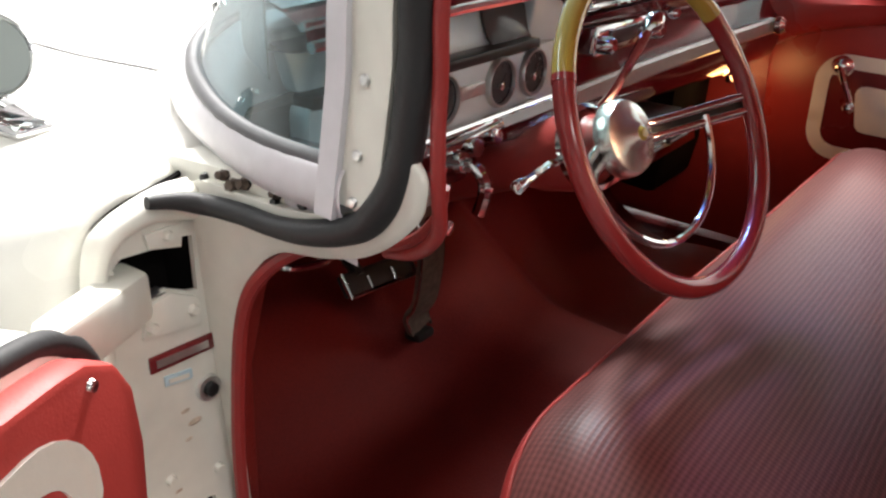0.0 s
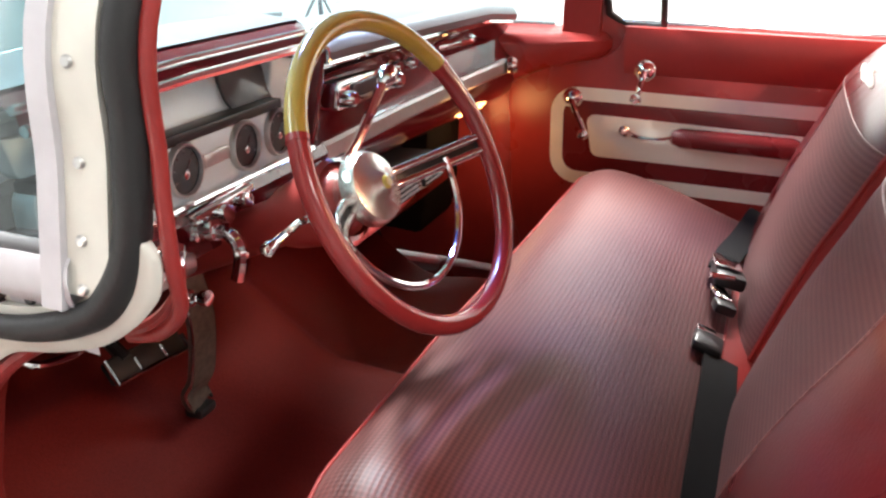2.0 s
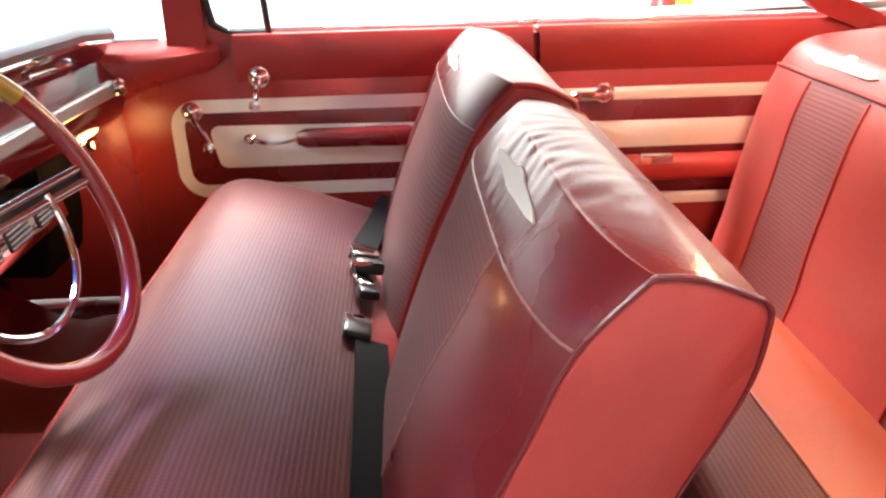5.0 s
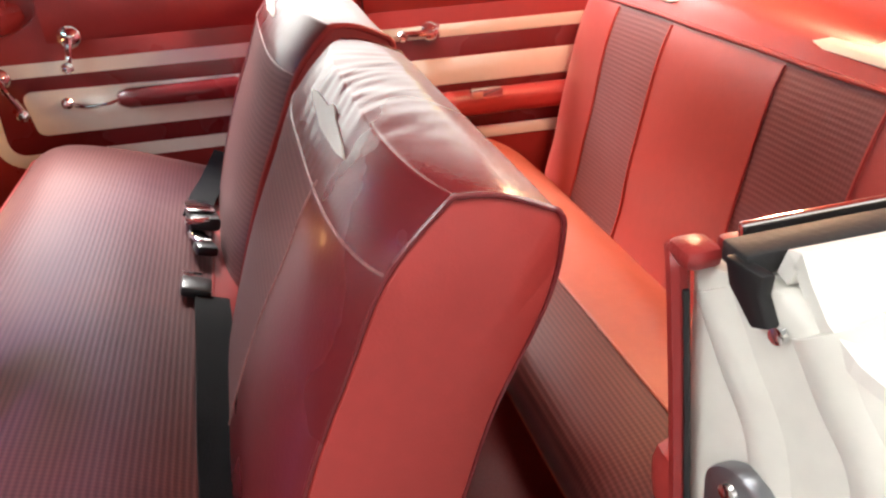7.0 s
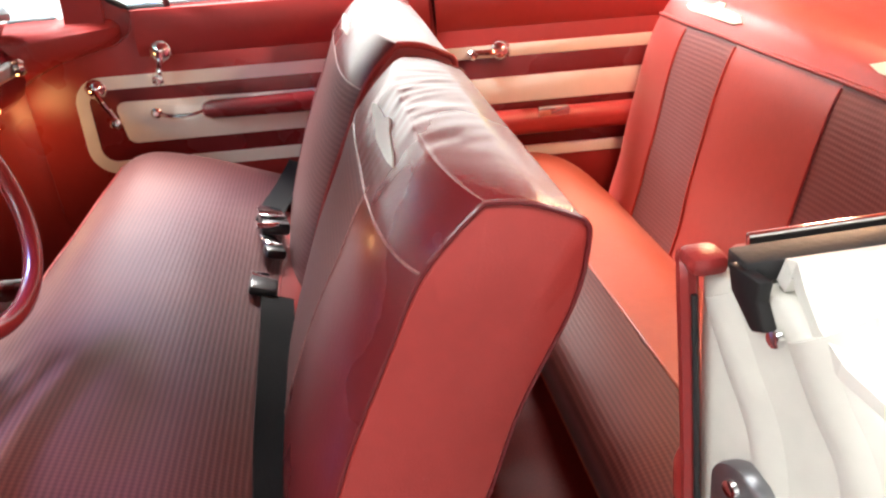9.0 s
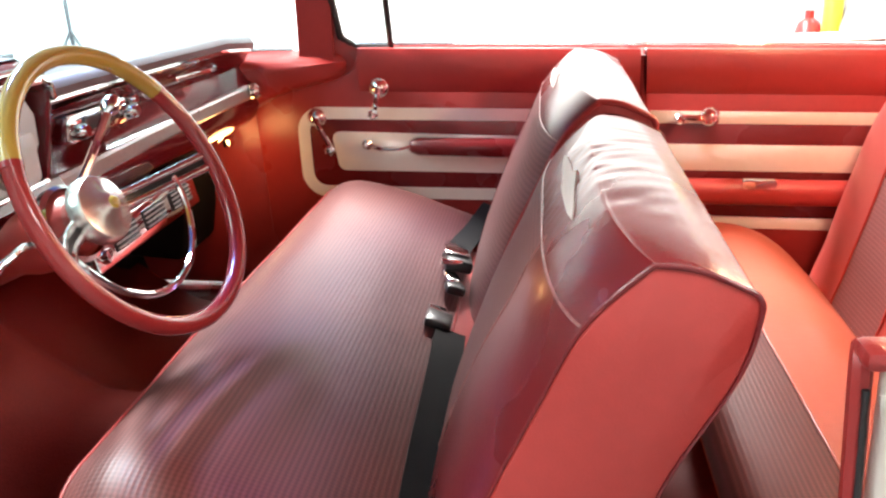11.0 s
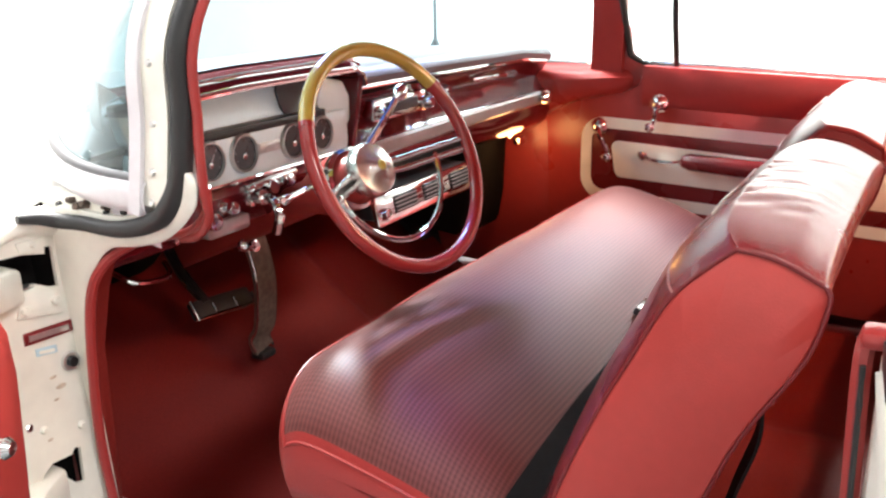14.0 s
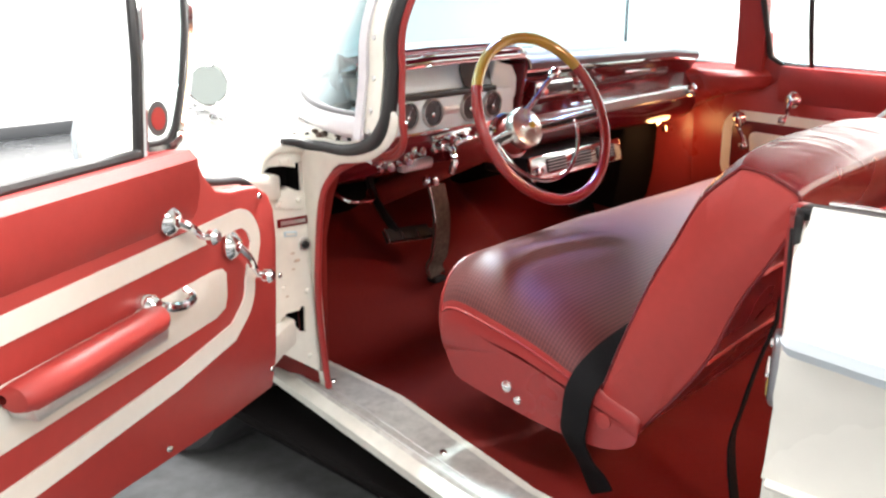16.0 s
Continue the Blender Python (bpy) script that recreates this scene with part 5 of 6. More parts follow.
    part("hinge_arm", slab([(-0.828, 1.135), (-0.828, 1.094), (-0.865, 1.075), (-0.975, 1.005), (-0.98, 1.04), (-0.875, 1.135)], 0.49, 0.548, on_z(0), 0.007), JAMB, pil, "thick cream lower hinge arm")
    part("hinge_leaf", slab([(-0.852, 0.824), (-0.826, 0.829), (-0.798, 0.815), (-0.792, 0.806), (-0.793, 0.780), (-0.862, 0.792)], 0.0, 0.005, fy, 0.002), JAMB, pil, "cream painted steel hinge leaf")
    part("check_flap", slab([(-0.846, 0.896), (-0.802, 0.895), (-0.806, 0.874), (-0.842, 0.879)], 0.0, 0.005, fy, 0.002), JAMB, pil, "cream flap above the hinge opening")
    part("cavity_lip", box((-0.838, 1.108, 0.829), (0.022, 0.016, 0.004), 0.001), CASTM, pil)
    for a_, b_, r in ((-0.803, 0.802, 0.0065), (-0.851, 0.801, 0.0065), (-0.822, 0.888, 0.0055), (-0.85, 0.62, 0.006), (-0.79, 0.60, 0.006), (-0.79, 0.45, 0.006)):
        part("pillar_bolt", lathe([(r, 0), (r, 0.003), (r * 0.7, 0.006), (0, 0.006)], aim(fy(a_, b_, 0.005 if b_ > 0.7 else 0), (0, -1, 0)), 8), JAMB, pil)
    for a_, b_, r in ((-0.822, 0.690, 0.006), (-0.812, 0.672, 0.009), (-0.822, 0.655, 0.005), (-0.842, 0.60, 0.005)):
        part("paint_chip", lathe([(0.0, 0.0012), (r * 0.6, 0.001), (r, 0)], aim(fy(a_, b_, 0), (0, -1, 0)) @ Matrix.Diagonal((1, 0.45, 1, 1)), 9), RUSTCHIP, pil, "brownish chip in the pillar paint")
    part("data_plate", slab([(-0.780, 0.747), (-0.780, 0.765), (-0.857, 0.769), (-0.857, 0.751)], 0.0, 0.003, fy, 0.001), VINYL_DARK, pil, "maroon and silver metal data plate")
    part("data_bar", slab([(-0.788, 0.752), (-0.788, 0.760), (-0.850, 0.764), (-0.850, 0.756)], 0.0032, 0.0045, fy, 0), SILVER, pil)
    part("paper_tag", slab([(-0.810, 0.725), (-0.810, 0.736), (-0.842, 0.741), (-0.842, 0.730)], 0.0, 0.002, fy, 0), CLEARBLUE, pil, "pale blue paper tag")
    part("tag_paper", slab([(-0.814, 0.728), (-0.814, 0.733), (-0.838, 0.737), (-0.838, 0.732)], 0.0022, 0.003, fy, 0), JAMB, pil)
    part("door_button", lathe([(0.015, 0), (0.014, 0.005), (0.009, 0.005), (0.008, 0.002), (0, 0.002)], aim(fy(-0.792, 0.704, 0), (0, -1, 0)), 20), SILVER, pil, "courtesy light switch")
    part("plunger", lathe([(0.0075, 0), (0.0075, 0.010), (0, 0.013)], aim(fy(-0.792, 0.704, 0), (0, -1, 0)), 14), BLACK, pil)
    for yy, zz, r in ((1.056, 0.944, 0.0045), (1.042, 0.937, 0.006), (1.028, 0.942, 0.005), (0.986, 0.942, 0.004)):
        part("cowl_bolt", lathe([(r * 1.3, 0), (r * 1.3, 0.004), (r, 0.005), (r * 0.9, 0.011), (0, 0.012)], aim((-0.779, yy, zz), (-1, -0.1, 0.3)), 6), RUSTY, j, "dark rusty cowl bolt")
    # inner cowl side, carpeted
    part("cowl_side", slab([(1.115, 0.33), (1.10, 0.70), (1.07, 0.80), (1.03, 0.885), (1.60, 0.885), (1.60, 0.33)], 0, 0.03, on_x(-0.758), 0.005), CARPET, car, "red covered cowl side panel")
    part("dash_corner", slab([(0.91, 0.955), (0.93, 0.915), (1.0, 0.89), (1.08, 0.89), (1.08, 0.93), (1.05, 0.965), (0.92, 0.965)], 0, 0.05, on_x(-0.745), 0.006), REDMETAL, car, "red painted dash corner cover")


driver_jamb()


# -- driver's quarter: latch pillar, belt and outer skin --
def driver_quarter():
    def face(a, b, h):
        return Vector((a - 0.015, 0.070 + 0.33 * (a + 0.80) + h, b))

    jam = [(-0.80, 0.945), (-0.84, 0.948), (-0.872, 0.950), (-0.895, 0.930), (-0.93, 0.918), (-0.958, 0.900), (-0.978, 0.86), (-0.985, 0.78), (-0.98, 0.55), (-0.95, 0.36), (-0.80, 0.36)]
    q = part("latch_pillar", slab(jam, 0, -0.06, face, 0.008), JAMB, car, "cream latch pillar with striker and pressed lines")
    for k, pts in enumerate(([(-0.812, 0.93), (-0.835, 0.885), (-0.862, 0.83), (-0.870, 0.74), (-0.865, 0.60)], [(-0.885, 0.93), (-0.905, 0.895), (-0.935, 0.84), (-0.942, 0.72), (-0.935, 0.55)])):
        part("pressed_line", tube(smooth_path([face(a, b, -0.0235) for a, b in pts], 8), 0.0280, 20), JAMB, q)
    part("windlace", tube(smooth_path([(-0.805, 0.075, 0.952), (-0.820, 0.080, 0.93), (-0.822, 0.076, 0.80), (-0.82, 0.072, 0.65), (-0.812, 0.07, 0.37)], 6), 0.0078, 8), VINYL, car, "red windlace bead")
    part("black_edge_strip", tube(smooth_path([(-0.829, 0.079, 0.93), (-0.831, 0.075, 0.80), (-0.829, 0.071, 0.65), (-0.821, 0.069, 0.37)], 12), [0.0026 + 0.0009 * noise.noise(Vector((k * 0.9, 0, 0))) for k in range(37)], 6), RUBBER, car, "ragged thin black strip beside the windlace")
    part("belt_corner", box((-0.822, 0.070, 0.953), (0.032, 0.028, 0.016), 0.007), VINYL, car, "red padded belt corner")
    part("glass_channel", slab([(-0.838, 0.964), (-0.866, 0.960), (-0.864, 0.945), (-0.872, 0.926), (-0.860, 0.922), (-0.850, 0.935), (-0.842, 0.945)], 0.0, 0.010, face, 0.002), BLACK, q, "black glass channel end")
    part("channel_screw", lathe([(0.007, 0), (0.006, 0.004), (0, 0.005)], aim((-0.888, 0.048, 0.922), (-0.3, 1, 0)), 12), CHROME, q)
    st = part("striker", slab(round_rect(-0.886, 0.715, -0.838, 0.815, 0.023, 6), 0.0, 0.018, face, 0.005), CASTM, car, "worn cast metal door latch striker")
    part("striker_slot", slab(round_rect(-0.873, 0.722, -0.851, 0.782, 0.008, 3), 0.0175, 0.0195, face, 0), BLACK, st)
    part("striker_tooth", slab([(-0.871, 0.752), (-0.864, 0.779), (-0.853, 0.764), (-0.858, 0.748)], 0.019, 0.024, face, 0.002), CHROME, st)
    part("grease_patch", slab(round_rect(-0.869, 0.725, -0.855, 0.748, 0.005, 3), 0.019, 0.022, face, 0.001), GOLD, st)
    part("striker_screw", lathe([(0.008, 0), (0.007, 0.003), (0, 0.004)], aim(face(-0.861, 0.796, 0.018), (-0.3, 1, 0)), 14), CHROME, st)
    # belt: channel, bright cap
    part("window_channel", box((-0.851, -0.34, 0.959), (0.030, 0.80, 0.016), 0.003), RUBBER, car, "black window channel rubber")
    part("belt_moulding", box((-0.825, -0.36, 0.961), (0.007, 0.80, 0.016), 0.002), CHROME, car, "chrome belt moulding")
    # outer skin
    rows = []
    for k in range(25):
        y = 0.073 - 2.28 * k / 24
        grow = 0.02 * math.sin(min(1, k / 12) * math.pi / 2)
        rows.append([(x - 0.008 - grow * 0.5, y - dy, z) for x, dy, z in ((-0.862, 0.032, 0.955), (-0.868, 0.034, 0.972), (-0.878, 0.036, 0.974), (-0.888, 0.037, 0.958), (-0.905, 0.038, 0.940), (-0.932, 0.04, 0.928), (-0.962, 0.052, 0.915),
                                                            (-0.983, 0.06, 0.885), (-0.998, 0.062, 0.83), (-1.0, 0.06, 0.79), (-0.996, 0.06, 0.775), (-0.998, 0.058, 0.71), (-0.998, 0.056, 0.688), (-0.984, 0.053, 0.678), (-0.985, 0.05, 0.55), (-0.965, 0.04, 0.38), (-0.93, 0.02, 0.25), (-0.88, 0.0, 0.20))])
    sk = part("quarter_panel", thicken(sheet(rows), 0.012), PAINT, car, "white quarter panel with side moulding", sharp=30)
    part("side_moulding", tube(smooth_path([(-1.004, 0.005, 0.858), (-1.010, -0.04, 0.855), (-1.018, -0.35, 0.845), (-1.020, -2.1, 0.79)], 6), [0.004, 0.007, 0.010, 0.013] + [0.016] * 14 + [0.015], 8), SILVERPAINT, sk, "satin side moulding")
    part("lower_crease", tube([(-1.008, 0.01, 0.684), (-1.016, -0.6, 0.684), (-1.008, -2.1, 0.66)], 0.006, 8), PAINT, sk)
    # inner quarter trim on the driver's side
    part("quarter_trim", slab([(0.035, 0.945), (-0.95, 0.93), (-0.95, 0.34), (0.035, 0.34)], 0, -0.02, on_x(-0.785), 0.006), VINYL, car, "red quarter trim panel")
    part("quarter_armrest", box((-0.755, -0.255, 0.70), (0.062, 0.63, 0.075), 0.026), VINYL_BRIGHT, car, "red quarter armrest")
    side = [[(-a, 1.24 - (0.073 - b) * 0.505, c) for a, b, c in r] for r in rows]
    part("passenger_door_skin", sheet(side), PAINT, car, "white outer door panel")
    part("passenger_skin", sheet([[(-a, b, c) for a, b, c in r] for r in rows]), PAINT, car, "white outer quarter panel")


driver_quarter()


# -- boot, rear glass and tail close the car behind the cabin --
def tail():
    deck = [[(x, y, z - 0.03 * (abs(x) / 0.86) ** 3) for x in [-0.86 + 1.72 * k / 12 for k in range(13)]] for y, z in ((-1.22, 0.945), (-1.5, 0.95), (-1.9, 0.93), (-2.14, 0.89), (-2.2, 0.84))]
    part("boot_lid", thicken(sheet(deck), 0.012), PAINT, car, "white boot lid")
    part("tail_panel", slab([(-0.97, 0.25), (0.97, 0.25), (0.97, 0.80), (0.86, 0.90), (-0.86, 0.90), (-0.97, 0.80)], 0, 0.04, on_y(-2.2), 0.01), PAINT, car, "white tail panel")
    glass = [[(x, y - 0.06 * (x / 0.6) ** 2 * -1, z) for x in [-0.62 + 1.24 * k / 12 for k in range(13)]] for y, z in ((-1.17, 1.37), (-1.28, 1.24), (-1.38, 1.10), (-1.48, 0.955))]
    g = part("rear_window", thicken(sheet(glass), 0.005), CLEAR, car, "curved rear window")
    g.visible_shadow = False
    part("underbody", box((0, 0.2, 0.235), (1.66, 4.6, 0.03), 0.01), NEAR_BLACK, car, "dark underbody")


tail()


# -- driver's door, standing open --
# door origin and 0.935 scale are set to fit the camera's view
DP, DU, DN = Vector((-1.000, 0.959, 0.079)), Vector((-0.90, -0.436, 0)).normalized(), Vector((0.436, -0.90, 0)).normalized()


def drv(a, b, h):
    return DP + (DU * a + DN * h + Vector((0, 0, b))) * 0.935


def driver_door():
    outline = [(-0.02, 0.434), (-0.045, 0.50), (-0.06, 0.62), (-0.073, 0.74), (-0.068, 0.80), (-0.048, 0.835), (-0.01, 0.857), (0.026, 0.863), (0.09, 0.869), (0.133, 0.881), (0.160, 0.905), (0.180, 0.935), (0.205, 0.950), (0.62, 0.955), (1.08, 0.96), (1.08, 0.54), (0.45, 0.478), (0.17, 0.446)]
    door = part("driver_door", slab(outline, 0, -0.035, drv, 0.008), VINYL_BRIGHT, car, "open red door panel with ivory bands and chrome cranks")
    shell = [(-0.01, 0.46), (-0.045, 0.60), (-0.065, 0.80), (-0.045, 0.855), (-0.01, 0.878), (0.12, 0.892), (0.19, 0.945), (0.24, 0.955), (1.10, 0.965), (1.10, 0.49), (0.0, 0.445)]
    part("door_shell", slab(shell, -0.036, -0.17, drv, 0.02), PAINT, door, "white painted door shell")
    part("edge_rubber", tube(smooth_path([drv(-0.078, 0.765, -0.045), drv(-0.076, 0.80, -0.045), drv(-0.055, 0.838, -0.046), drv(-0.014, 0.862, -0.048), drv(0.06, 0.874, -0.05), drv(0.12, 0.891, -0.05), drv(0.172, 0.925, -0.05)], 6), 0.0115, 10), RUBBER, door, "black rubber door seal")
    rail = [[drv(a, 0.964 + 0.012 * max(0.0, a - 0.2) + b, h) for b, h in ((0.0, -0.03), (0.003, 0.006), (-0.012, 0.02), (-0.06, 0.02), (-0.10, 0.01), (-0.115, 0.0))] for a in [0.215 + 0.865 * k / 12 for k in range(13)]]
    part("sill_rail", sheet(rail), VINYL_BRIGHT, door, "padded red window sill rail")
    part("window_channel", tube([drv(0.30, 0.970, -0.03), drv(1.08, 0.982, -0.03)], 0.009, 8), RUBBER, door, "black window channel rubber")
    zt, zb, ul = 0.815, 0.596, 0.020
    path = [(1.06, zt), (0.6, zt), (0.3, zt)] + [(2 * (ul + 0.06) - a, b) for a, b in arc(ul + 0.06, zt - 0.06, 0.06, 90, 0)] + \
           [(2 * (ul + 0.075) - a, b) for a, b in arc(ul + 0.06, zb + 0.09, 0.06, 0, -60)] + [(0.12, zb + 0.014), (0.3, zb), (0.6, zb - 0.002), (1.06, zb - 0.002)]
    strip(path, 0.036, 0.004, drv, IVORY, "ivory_band", door, "ivory vinyl band")
    part("ivory_patch", slab([(1.06, 0.664), (1.06, 0.750), (0.165, 0.744), (0.142, 0.740), (0.130, 0.728), (0.133, 0.685), (0.142, 0.665), (0.175, 0.657)], 0.0005, 0.004, drv, 0.001), IVORY, door, "ivory vinyl inlay behind the armrest")
    arm = []
    for a, k in ((0.362, 0.3), (0.366, 0.75), (0.382, 0.95), (0.47, 1.0), (0.57, 1.05), (0.655, 1.0), (0.668, 0.8), (0.672, 0.3)):
        zc = 0.736
        arm.append([drv(a, zc + (0.020 if abs(math.sin(q)) > 0.5 else 0.017) * k * math.sin(q) * 1.1, 0.004 + 0.056 * k * (0.5 + 0.5 * math.cos(q))) for q in [2 * math.pi * j / 16 for j in range(16)]])
    part("armrest", sheet(arm, close_u=True), VINYL_BRIGHT, door, "bright red padded armrest")
    part("armrest_base", slab([(0.375, 0.722), (0.38, 0.702), (0.655, 0.702), (0.662, 0.722)], 0.004, 0.050, drv, 0.004), SILVER, door, "worn metal armrest base")
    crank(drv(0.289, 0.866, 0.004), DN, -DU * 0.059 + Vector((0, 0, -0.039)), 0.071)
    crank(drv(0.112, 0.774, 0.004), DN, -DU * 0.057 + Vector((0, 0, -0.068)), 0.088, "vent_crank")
    pull = smooth_path([drv(0.370, 0.752, 0.02), drv(0.345, 0.742, 0.036), drv(0.305, 0.734, 0.036), drv(0.277, 0.735, 0.028), drv(0.272, 0.745, 0.012)], 5)
    part("door_pull", tube(pull, 0.0075, 8), CHROME, door, "chrome door pull lever")
    part("pull_boss", lathe([(0.018, 0), (0.017, 0.02), (0.01, 0.028), (0, 0.029)], aim(drv(0.372, 0.752, 0.002), DN), 16), CHROME, door)
    for a, b in ((-0.008, 0.838), (-0.015, 0.477), (0.342, 0.489), (0.7, 0.505), (-0.07, 0.66)):
        part("panel_screw", lathe([(0.006, 0), (0.005, 0.003), (0, 0.004)], aim(drv(a, b, 0.001), DN), 10), CHROME, door)
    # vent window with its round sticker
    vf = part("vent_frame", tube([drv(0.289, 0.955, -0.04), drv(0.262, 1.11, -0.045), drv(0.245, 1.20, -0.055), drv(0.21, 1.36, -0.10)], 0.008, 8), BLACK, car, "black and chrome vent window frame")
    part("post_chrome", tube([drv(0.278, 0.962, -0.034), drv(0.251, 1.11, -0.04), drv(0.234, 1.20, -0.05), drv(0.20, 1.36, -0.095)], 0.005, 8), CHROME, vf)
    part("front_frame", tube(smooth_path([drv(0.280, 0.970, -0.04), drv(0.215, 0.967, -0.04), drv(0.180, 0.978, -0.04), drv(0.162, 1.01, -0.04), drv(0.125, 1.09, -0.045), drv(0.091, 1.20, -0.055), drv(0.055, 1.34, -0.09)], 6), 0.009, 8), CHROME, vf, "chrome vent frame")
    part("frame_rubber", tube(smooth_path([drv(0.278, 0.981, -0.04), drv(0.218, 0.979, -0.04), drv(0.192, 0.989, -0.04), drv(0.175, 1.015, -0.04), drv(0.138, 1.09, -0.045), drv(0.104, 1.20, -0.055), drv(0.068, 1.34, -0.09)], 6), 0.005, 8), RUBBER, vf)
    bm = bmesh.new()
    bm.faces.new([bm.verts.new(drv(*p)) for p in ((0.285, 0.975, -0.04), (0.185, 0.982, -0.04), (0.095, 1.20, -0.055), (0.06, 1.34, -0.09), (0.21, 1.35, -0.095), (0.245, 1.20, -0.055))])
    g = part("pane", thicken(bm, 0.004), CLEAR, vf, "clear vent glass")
    g.visible_shadow = False
    sm = aim(drv(0.236, 1.018, -0.034), DN)
    part("round_sticker", lathe([(0.0, 0.001), (0.026, 0.001), (0.026, 0.0)], sm, 24), GASKET, vf, "round dark grey sticker with red centre")
    part("sticker_centre", lathe([(0.0, 0.002), (0.017, 0.002), (0.017, 0.001)], sm, 24), VINYL_BRIGHT, vf)


driver_door()


# -- nose: wings, bonnet, mirror, wipers --
def nose():
    rows = []
    for k in range(29):
        y = 1.245 + 1.155 * k / 28
        t = k / 28
        drop = 0.07 * t ** 2
        tuck = 0.31 * max(0.0, (t - 0.28) / 0.72) ** 1.25
        side = [(-0.92, 0.42), (-0.945, 0.46), (-0.965, 0.55), (-0.975, 0.70), (-0.975, 0.78), (-0.955, 0.845 - drop * 0.3), (-0.91, 0.905 - drop * 0.8), (-0.85, 0.935 - drop), (-0.76, 0.944 - drop), (-0.68, 0.946 - drop),
                (-0.60, 0.957 - drop), (-0.40, 0.980 - drop), (-0.20, 0.992 - drop), (0.0, 0.995 - drop)]
        side = [(x * (1 - tuck / 0.975), z) for x, z in side]
        full = side + [(-x, z) for x, z in reversed(side[:-1])]
        rows.append([(x, y, z) for x, z in full])
    nb = part("front_bodywork", thicken(sheet(rows), 0.015), PAINT, car, "white front wings and bonnet", sharp=40)
    front = [(x, z) for x, _, z in rows[-1]]
    part("grille_panel", slab([(x, z) for x, z in front], 0, 0.05, on_y(2.395), 0.01), SILVERPAINT, car, "bright front grille panel")
    gap = [(-0.71, 1.166, 0.932), (-0.79, 1.130, 0.929), (-0.848, 1.125, 0.920), (-0.873, 1.125, 0.911), (-0.887, 1.125, 0.899), (-0.894, 1.13, 0.86), (-0.898, 1.135, 0.80), (-0.90, 1.14, 0.70), (-0.90, 1.15, 0.55), (-0.90, 1.16, 0.42)]
    edge = [rows[0][k] for k in range(9, -1, -1)]
    lip = []
    for g, e in zip(smooth_path(gap, 5), smooth_path(edge, 5)):
        lip.append([g + Vector((0.012, 0.004, -0.006)), g + Vector((0.002, -0.002, 0.0))] + [g.lerp(e, f) + Vector((-0.006, -0.010, 0.009)) * math.sin(math.pi * f ** 0.6) for f in (0.08, 0.2, 0.4, 0.6, 0.8, 1.0)])
    part("wing_return", sheet(lip), PAINT, nb, "white rolled rear edge of the wing", sharp=70)
    # raised near-black bead paints the shaded gap along the wing
    part("wing_gap", tube(smooth_path([Vector(g) + Vector((0.004, -0.006, 0.001)) for g in gap], 5), 0.0035, 6), NEAR_BLACK, nb, "near-black bead for the shaded gap behind the wing")
    # inner apron that closes the wing behind the hinge gap
    part("wing_apron", slab([(-0.935, 0.44), (-0.955, 0.82), (-0.90, 0.895), (-0.84, 0.925), (-0.77, 0.925), (-0.77, 0.44)], 0, 0.02, on_y(1.34), 0.003), JAMB, nb, "cream inner wing apron")
    for sx in (-1, 1):
        part("bonnet_gap", tube([(sx * 0.583 * (1 - 0.31 / 0.975 * max(0.0, ((y - 1.245) / 1.155 - 0.28) / 0.72) ** 1.25), y, 0.9585 - 0.07 * ((y - 1.245) / 1.155) ** 2) for y in [1.415 + 0.06 * k for k in range(16)]], 0.003, 6), GASKET, nb)
    for x, x0, x1 in ((-0.378, -0.33, 0.03), (0.30, 0.10, 0.44)):
        w = part("wiper", lathe([(0.014, -0.035), (0.014, 0.0), (0.011, 0.012), (0.0, 0.015)], pose(x, glass_line(x) + 0.07, 1.0, -25, 0, 0), 14), CHROME, car, "chrome wiper pivot with a black blade")
        xm = (x0 + x1) / 2
        part("arm", tube(smooth_path([(x, glass_line(x) + 0.07, 1.01), ((x + xm) / 2, glass_line((x + xm) / 2) + 0.05, 1.032), (xm, glass_line(xm) + 0.022, 1.042)], 6), 0.0045, 6), SILVER, w)
        part("blade", tube([(q, glass_line(q) + 0.014, 1.036) for q in [x0 + (x1 - x0) * k / 8 for k in range(9)]], 0.005, 6), RUBBER, w)
    mir = part("wing_mirror", lathe([(0.0, -0.030), (0.026, -0.026), (0.043, -0.010), (0.047, 0.004), (0.044, 0.009), (0.041, 0.005)], aim((-0.820, 1.375, 1.018), (-0.35, -0.93, 0.05)), 28), CHROME, car, "round chrome wing mirror on a stem")
    part("mirror_glass", lathe([(0.0, 0.006), (0.0415, 0.006)], aim((-0.820, 1.375, 1.018), (-0.35, -0.93, 0.05)), 28), MIRROR, mir, "mirror glass")
    part("stem", tube(smooth_path([(-0.815, 1.405, 0.995), (-0.815, 1.425, 0.965), (-0.81, 1.40, 0.95), (-0.81, 1.36, 0.944)], 6), [0.014 + 0.0006 * k for k in range(19)], 10), CHROME, mir)
    part("foot", box((-0.81, 1.37, 0.944), (0.045, 0.10, 0.014), 0.006), CHROME, mir)
    for sx in (-1, 1):
        for y in (1.72, -1.1):
            wh = part("wheel", lathe([(0.18, 0.0), (0.33, 0.0), (0.35, 0.03), (0.35, 0.16), (0.33, 0.19), (0.20, 0.19)], aim((sx * (0.70 if y < 0 else 0.64), y, 0.35), (sx, 0, 0)), 32), RUBBER, car, "black tyre with bright hubcap")
            part("rim", lathe([(0.0, 0.17), (0.10, 0.165), (0.20, 0.15), (0.20, 0.10)], aim((sx * (0.70 if y < 0 else 0.64), y, 0.35), (sx, 0, 0)), 32), CHROME, wh)


nose()


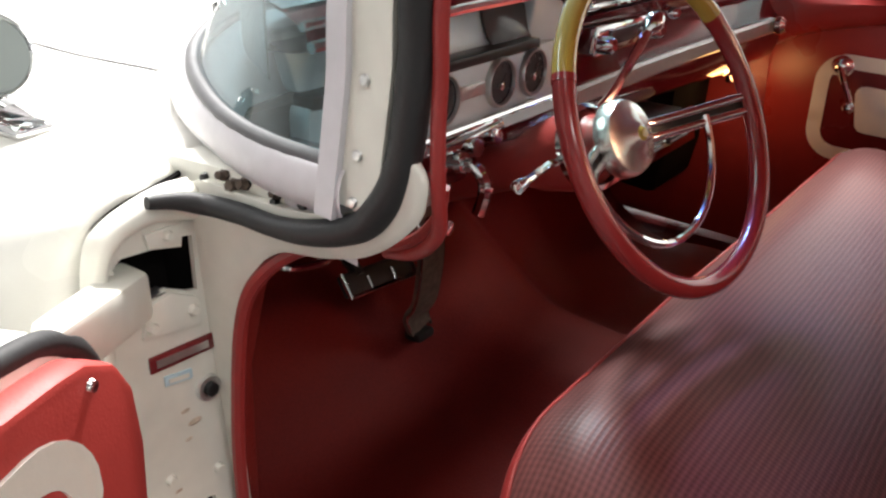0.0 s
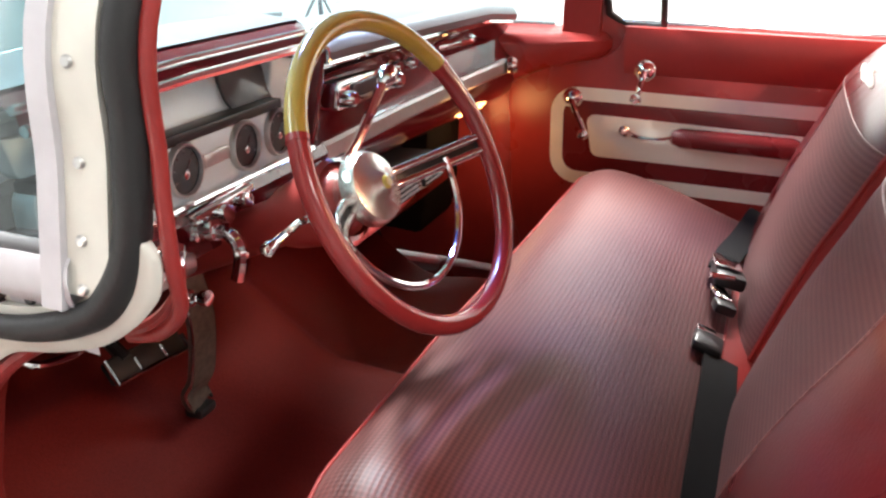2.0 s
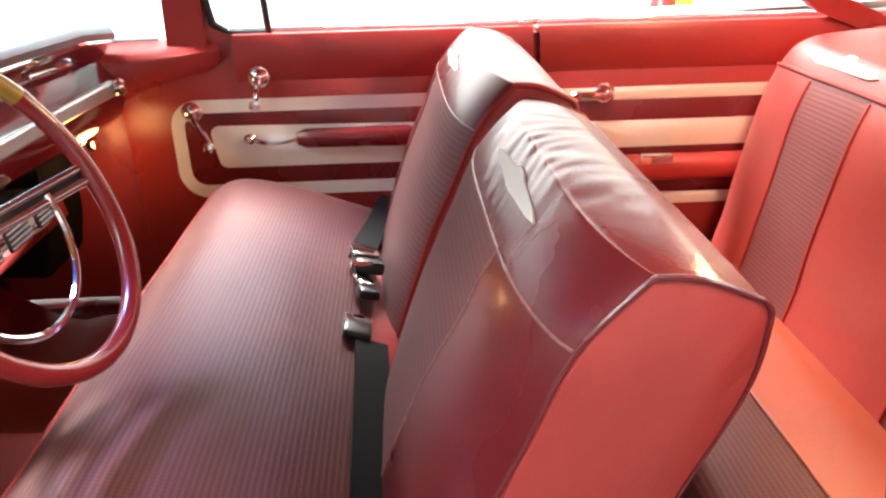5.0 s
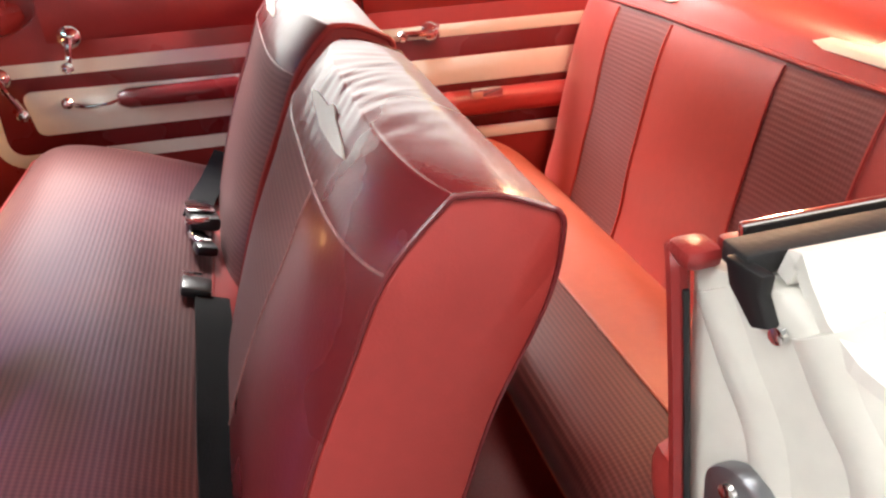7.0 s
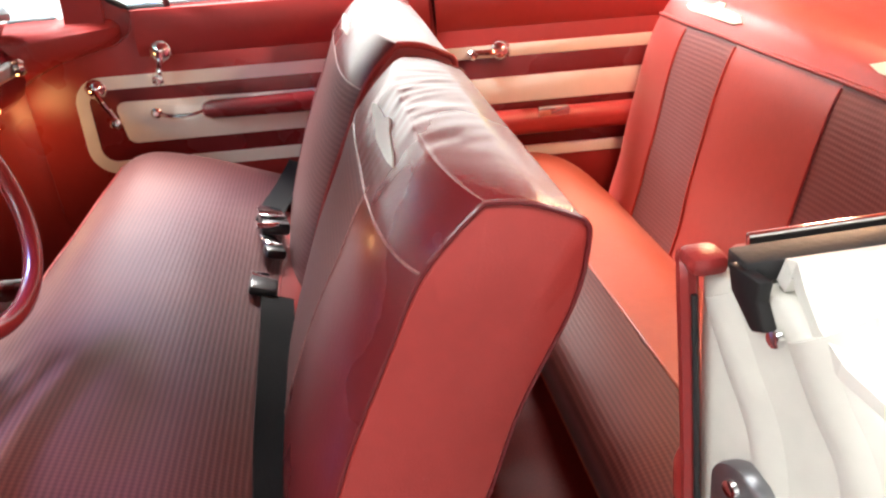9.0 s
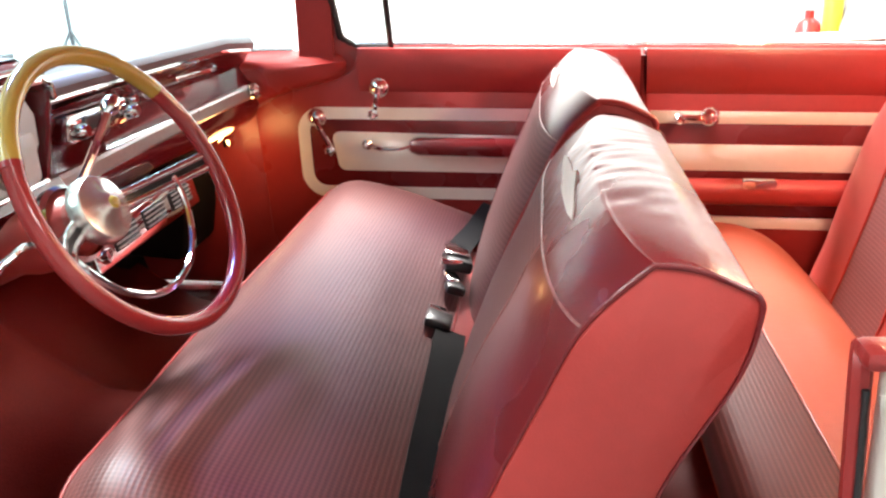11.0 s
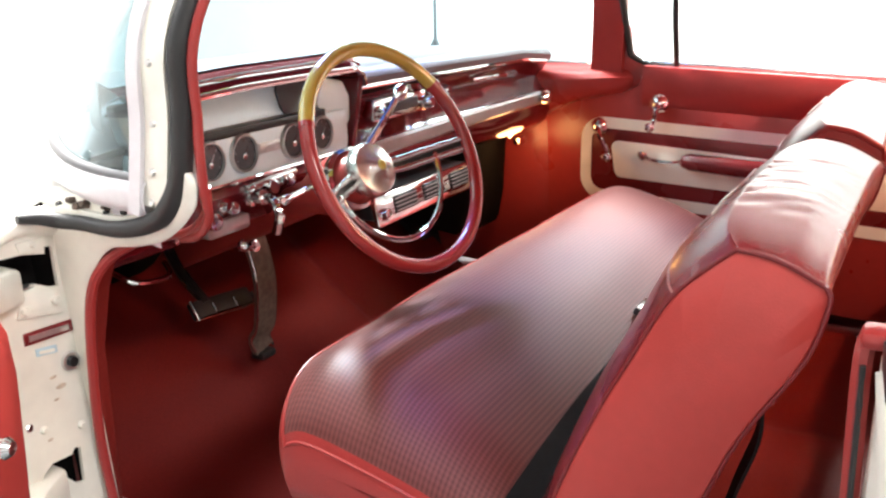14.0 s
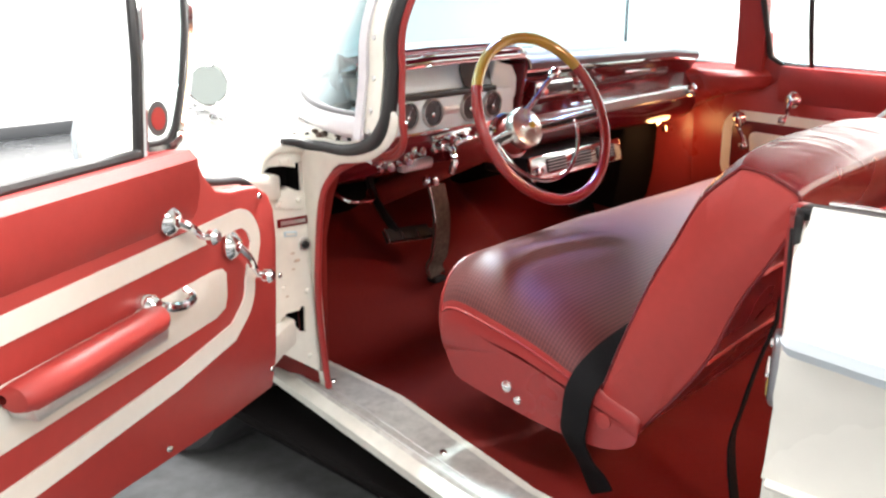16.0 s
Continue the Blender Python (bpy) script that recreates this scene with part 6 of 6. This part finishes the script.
# -- seat belts --
def belts():
    p = smooth_path([(-0.08, 0.447, 0.622), (-0.25, 0.442, 0.619), (-0.45, 0.438, 0.617), (-0.58, 0.432, 0.614), (-0.65, 0.431, 0.606), (-0.69, 0.434, 0.593), (-0.715, 0.438, 0.576), (-0.733, 0.442, 0.548), (-0.738, 0.444, 0.51),
                     (-0.735, 0.448, 0.475), (-0.722, 0.442, 0.44), (-0.705, 0.428, 0.40), (-0.70, 0.405, 0.362)], 6)
    hang = smooth_path([(-0.54, 0.19, 0.735), (-0.55, 0.19, 0.70), (-0.55, 0.212, 0.62), (-0.555, 0.228, 0.54), (-0.56, 0.24, 0.46), (-0.57, 0.22, 0.36)], 5)
    part("rear_strap", ribbon(hang, 0.045, 0.004, (1, 0.2, 0)), WEBBING, car, "black belt strap hanging behind the backrest")
    b = part("lap_belt", ribbon(p, 0.052, 0.004, (0, 1, 0.42)), WEBBING, car, "black lap belt lying in the seat crease")
    part("tongue", box((-0.06, 0.468, 0.634), (0.05, 0.045, 0.016), 0.005, pose(0, 0, 0, 22, 0, 0)), BLACK, b, "black belt tongue housing")
    part("tongue_plate", box((-0.03, 0.472, 0.638), (0.03, 0.03, 0.005), 0.001, pose(0, 0, 0, 22, 0, 10)), CHROME, b)
    p2 = smooth_path([(0.62, 0.42, 0.625), (0.45, 0.445, 0.625), (0.32, 0.465, 0.632), (0.20, 0.47, 0.645)], 6)
    b2 = part("lap_belt", ribbon(p2, 0.048, 0.004, (0, 1, 0.42)), WEBBING, car, "black lap belt lying in the seat crease")
    part("buckle", box((0.175, 0.458, 0.652), (0.11, 0.052, 0.024), 0.007, pose(0, 0, 0, 15, 8, 8)), BLACK, b2, "black belt buckle with chrome flap")
    part("flap", box((0.195, 0.462, 0.667), (0.085, 0.046, 0.006), 0.002, pose(0, 0, 0, 15, 8, 8)), CHROME, b2, "brushed chrome buckle flap")
    part("tongue", box((0.105, 0.462, 0.646), (0.045, 0.026, 0.008), 0.003, pose(0, 0, 0, 20, -6, 22)), CHROME, b2)
    part("slot_bar", tube([(0.128, 0.445, 0.664), (0.118, 0.482, 0.672)], 0.005, 8), CHROME, b2)
    part("tongue_body", box((0.075, 0.455, 0.636), (0.035, 0.036, 0.018), 0.006, pose(0, 0, 0, 20, 0, 15)), BLACK, b2)
    part("seat_bolt", lathe([(0.012, 0), (0.011, 0.006), (0.005, 0.01), (0, 0.01)], aim((-0.726, 0.60, 0.515), (-1, 0, 0)), 14), CHROME, front_seat, "chrome seat side screw")
    part("seat_bolt", lathe([(0.009, 0), (0.008, 0.004), (0.004, 0.007), (0, 0.007)], aim((-0.724, 0.578, 0.492), (-1, 0, -0.2)), 14), CHROME, front_seat, "chrome seat side screw")
    part("back_pivot", lathe([(0.016, 0), (0.014, 0.012), (0, 0.014)], aim((-0.715, 0.395, 0.515), (-1, 0, 0)), 16), VINYL_BRIGHT, back_d)


belts()
# -- warm light inside: the courtesy lamp and an added, unseen dome lamp --
def warm(name, place, watts, tone):
    d = bpy.data.lights.new(name, "POINT")
    d.energy, d.color, d.shadow_soft_size = watts, tone, 0.045
    o = new(name, d)
    o.location = place
    return o


warm("courtesy_glow", (0.625, 1.05, 0.79), 1.1, (1.0, 0.52, 0.18))
# lamp and fill light added out of view to warm the rear seat
part("unseen_dome_lamp", lathe([(0.0, -0.03), (0.05, -0.026), (0.07, -0.012), (0.075, 0)], pose(0.1, -0.42, 1.395), 20), emitter("unseen_dome_lens", (1.0, 0.75, 0.5), 2), car, "unseen lit dome lamp added for the warm rear glow")
warm("rear_warm_fill", (0.1, -0.42, 1.34), 27.0, (1.0, 0.62, 0.36))


# ---- things standing in the showroom ----
def light_stand():
    st = tagged(empty("light_stand", place=(4.83, 3.77, 0)), "black tripod light stand by the wall", "stand")
    part("pole", tube([(0, 0, 0.45), (0, 0, 2.6)], 0.014, 10), BLACK, st)
    for k in range(3):
        q = radians(120 * k + 20)
        part("leg", tube([(0, 0, 0.75), (0.45 * math.cos(q), 0.45 * math.sin(q), 0.012)], 0.011, 8), BLACK, st)


light_stand()


def bollard():
    tagged(part("bollard", lathe([(0, 0), (0.06, 0), (0.06, 1.5), (0.04, 1.53), (0, 1.53)], pose(4.6, -1.52, 0), 20), material("safety_yellow", (0.75, 0.55, 0.02), 0.4)),
               "yellow steel bollard beside the wall", "bollard")
    tagged(part("fire_extinguisher", lathe([(0, 0.3), (0.09, 0.3), (0.1, 0.33), (0.1, 0.82), (0.07, 0.92), (0.03, 0.95), (0.03, 1.0), (0, 1.0)], pose(4.75, -1.42, -0.3), 20), material("signal_red", (0.5, 0.02, 0.02), 0.3)),
               "red fire extinguisher hanging near the wall", "extinguisher")


bollard()


def parked_car():
    """A grey saloon parked along the far wall, side on."""
    base = (4.75, -3.6, 0)
    grey, dark = material("grey_car_paint", (0.22, 0.23, 0.25), 0.3, coat=0.5), material("dark_side_glass", (0.02, 0.025, 0.03), 0.08)
    c = tagged(empty("parked_car", place=base), "grey saloon car parked beside the far wall", "car")
    low = [(-2.0, 0.25), (-2.05, 0.55), (-1.9, 0.85), (-0.9, 0.93), (-0.45, 0.95), (1.2, 0.95), (1.95, 0.88), (2.05, 0.6), (2.0, 0.25)]
    part("body", slab(low, -0.45, 0.45, lambda a, b, h: Vector((h * (1.0 - 0.06 * max(0, b - 0.6)), a, b)), 0.05), grey, c, "grey painted car body")
    cab = [(-0.85, 0.93), (-0.40, 1.32), (0.75, 1.34), (1.35, 0.94)]
    part("cabin", slab(cab, -0.38, 0.38, lambda a, b, h: Vector((h * (1.1 - 0.3 * (b - 0.93)), a, b)), 0.04), grey, c)
    for pts in ([(-0.62, 0.97), (-0.34, 1.27), (0.12, 1.28), (0.12, 0.97)], [(0.19, 0.97), (0.19, 1.28), (0.70, 1.28), (1.10, 0.98)]):
        part("side_window", slab(pts, -0.432, -0.40, lambda a, b, h: Vector((h * (1.0 - 0.25 * (b - 0.93)), a, b)), 0.004), dark, c, "dark side window")
    for y in (-1.3, 1.25):
        w = part("wheel", lathe([(0.17, 0.0), (0.29, 0.0), (0.31, 0.02), (0.31, 0.15), (0.29, 0.17), (0.18, 0.17)], aim((-0.30, y, 0.31), (-1, 0, 0)), 28), RUBBER, c, "black tyre with bright rim")
        part("rim", lathe([(0.0, 0.15), (0.12, 0.14), (0.18, 0.12), (0.18, 0.06)], aim((-0.30, y, 0.31), (-1, 0, 0)), 28), SILVER, w)


parked_car()
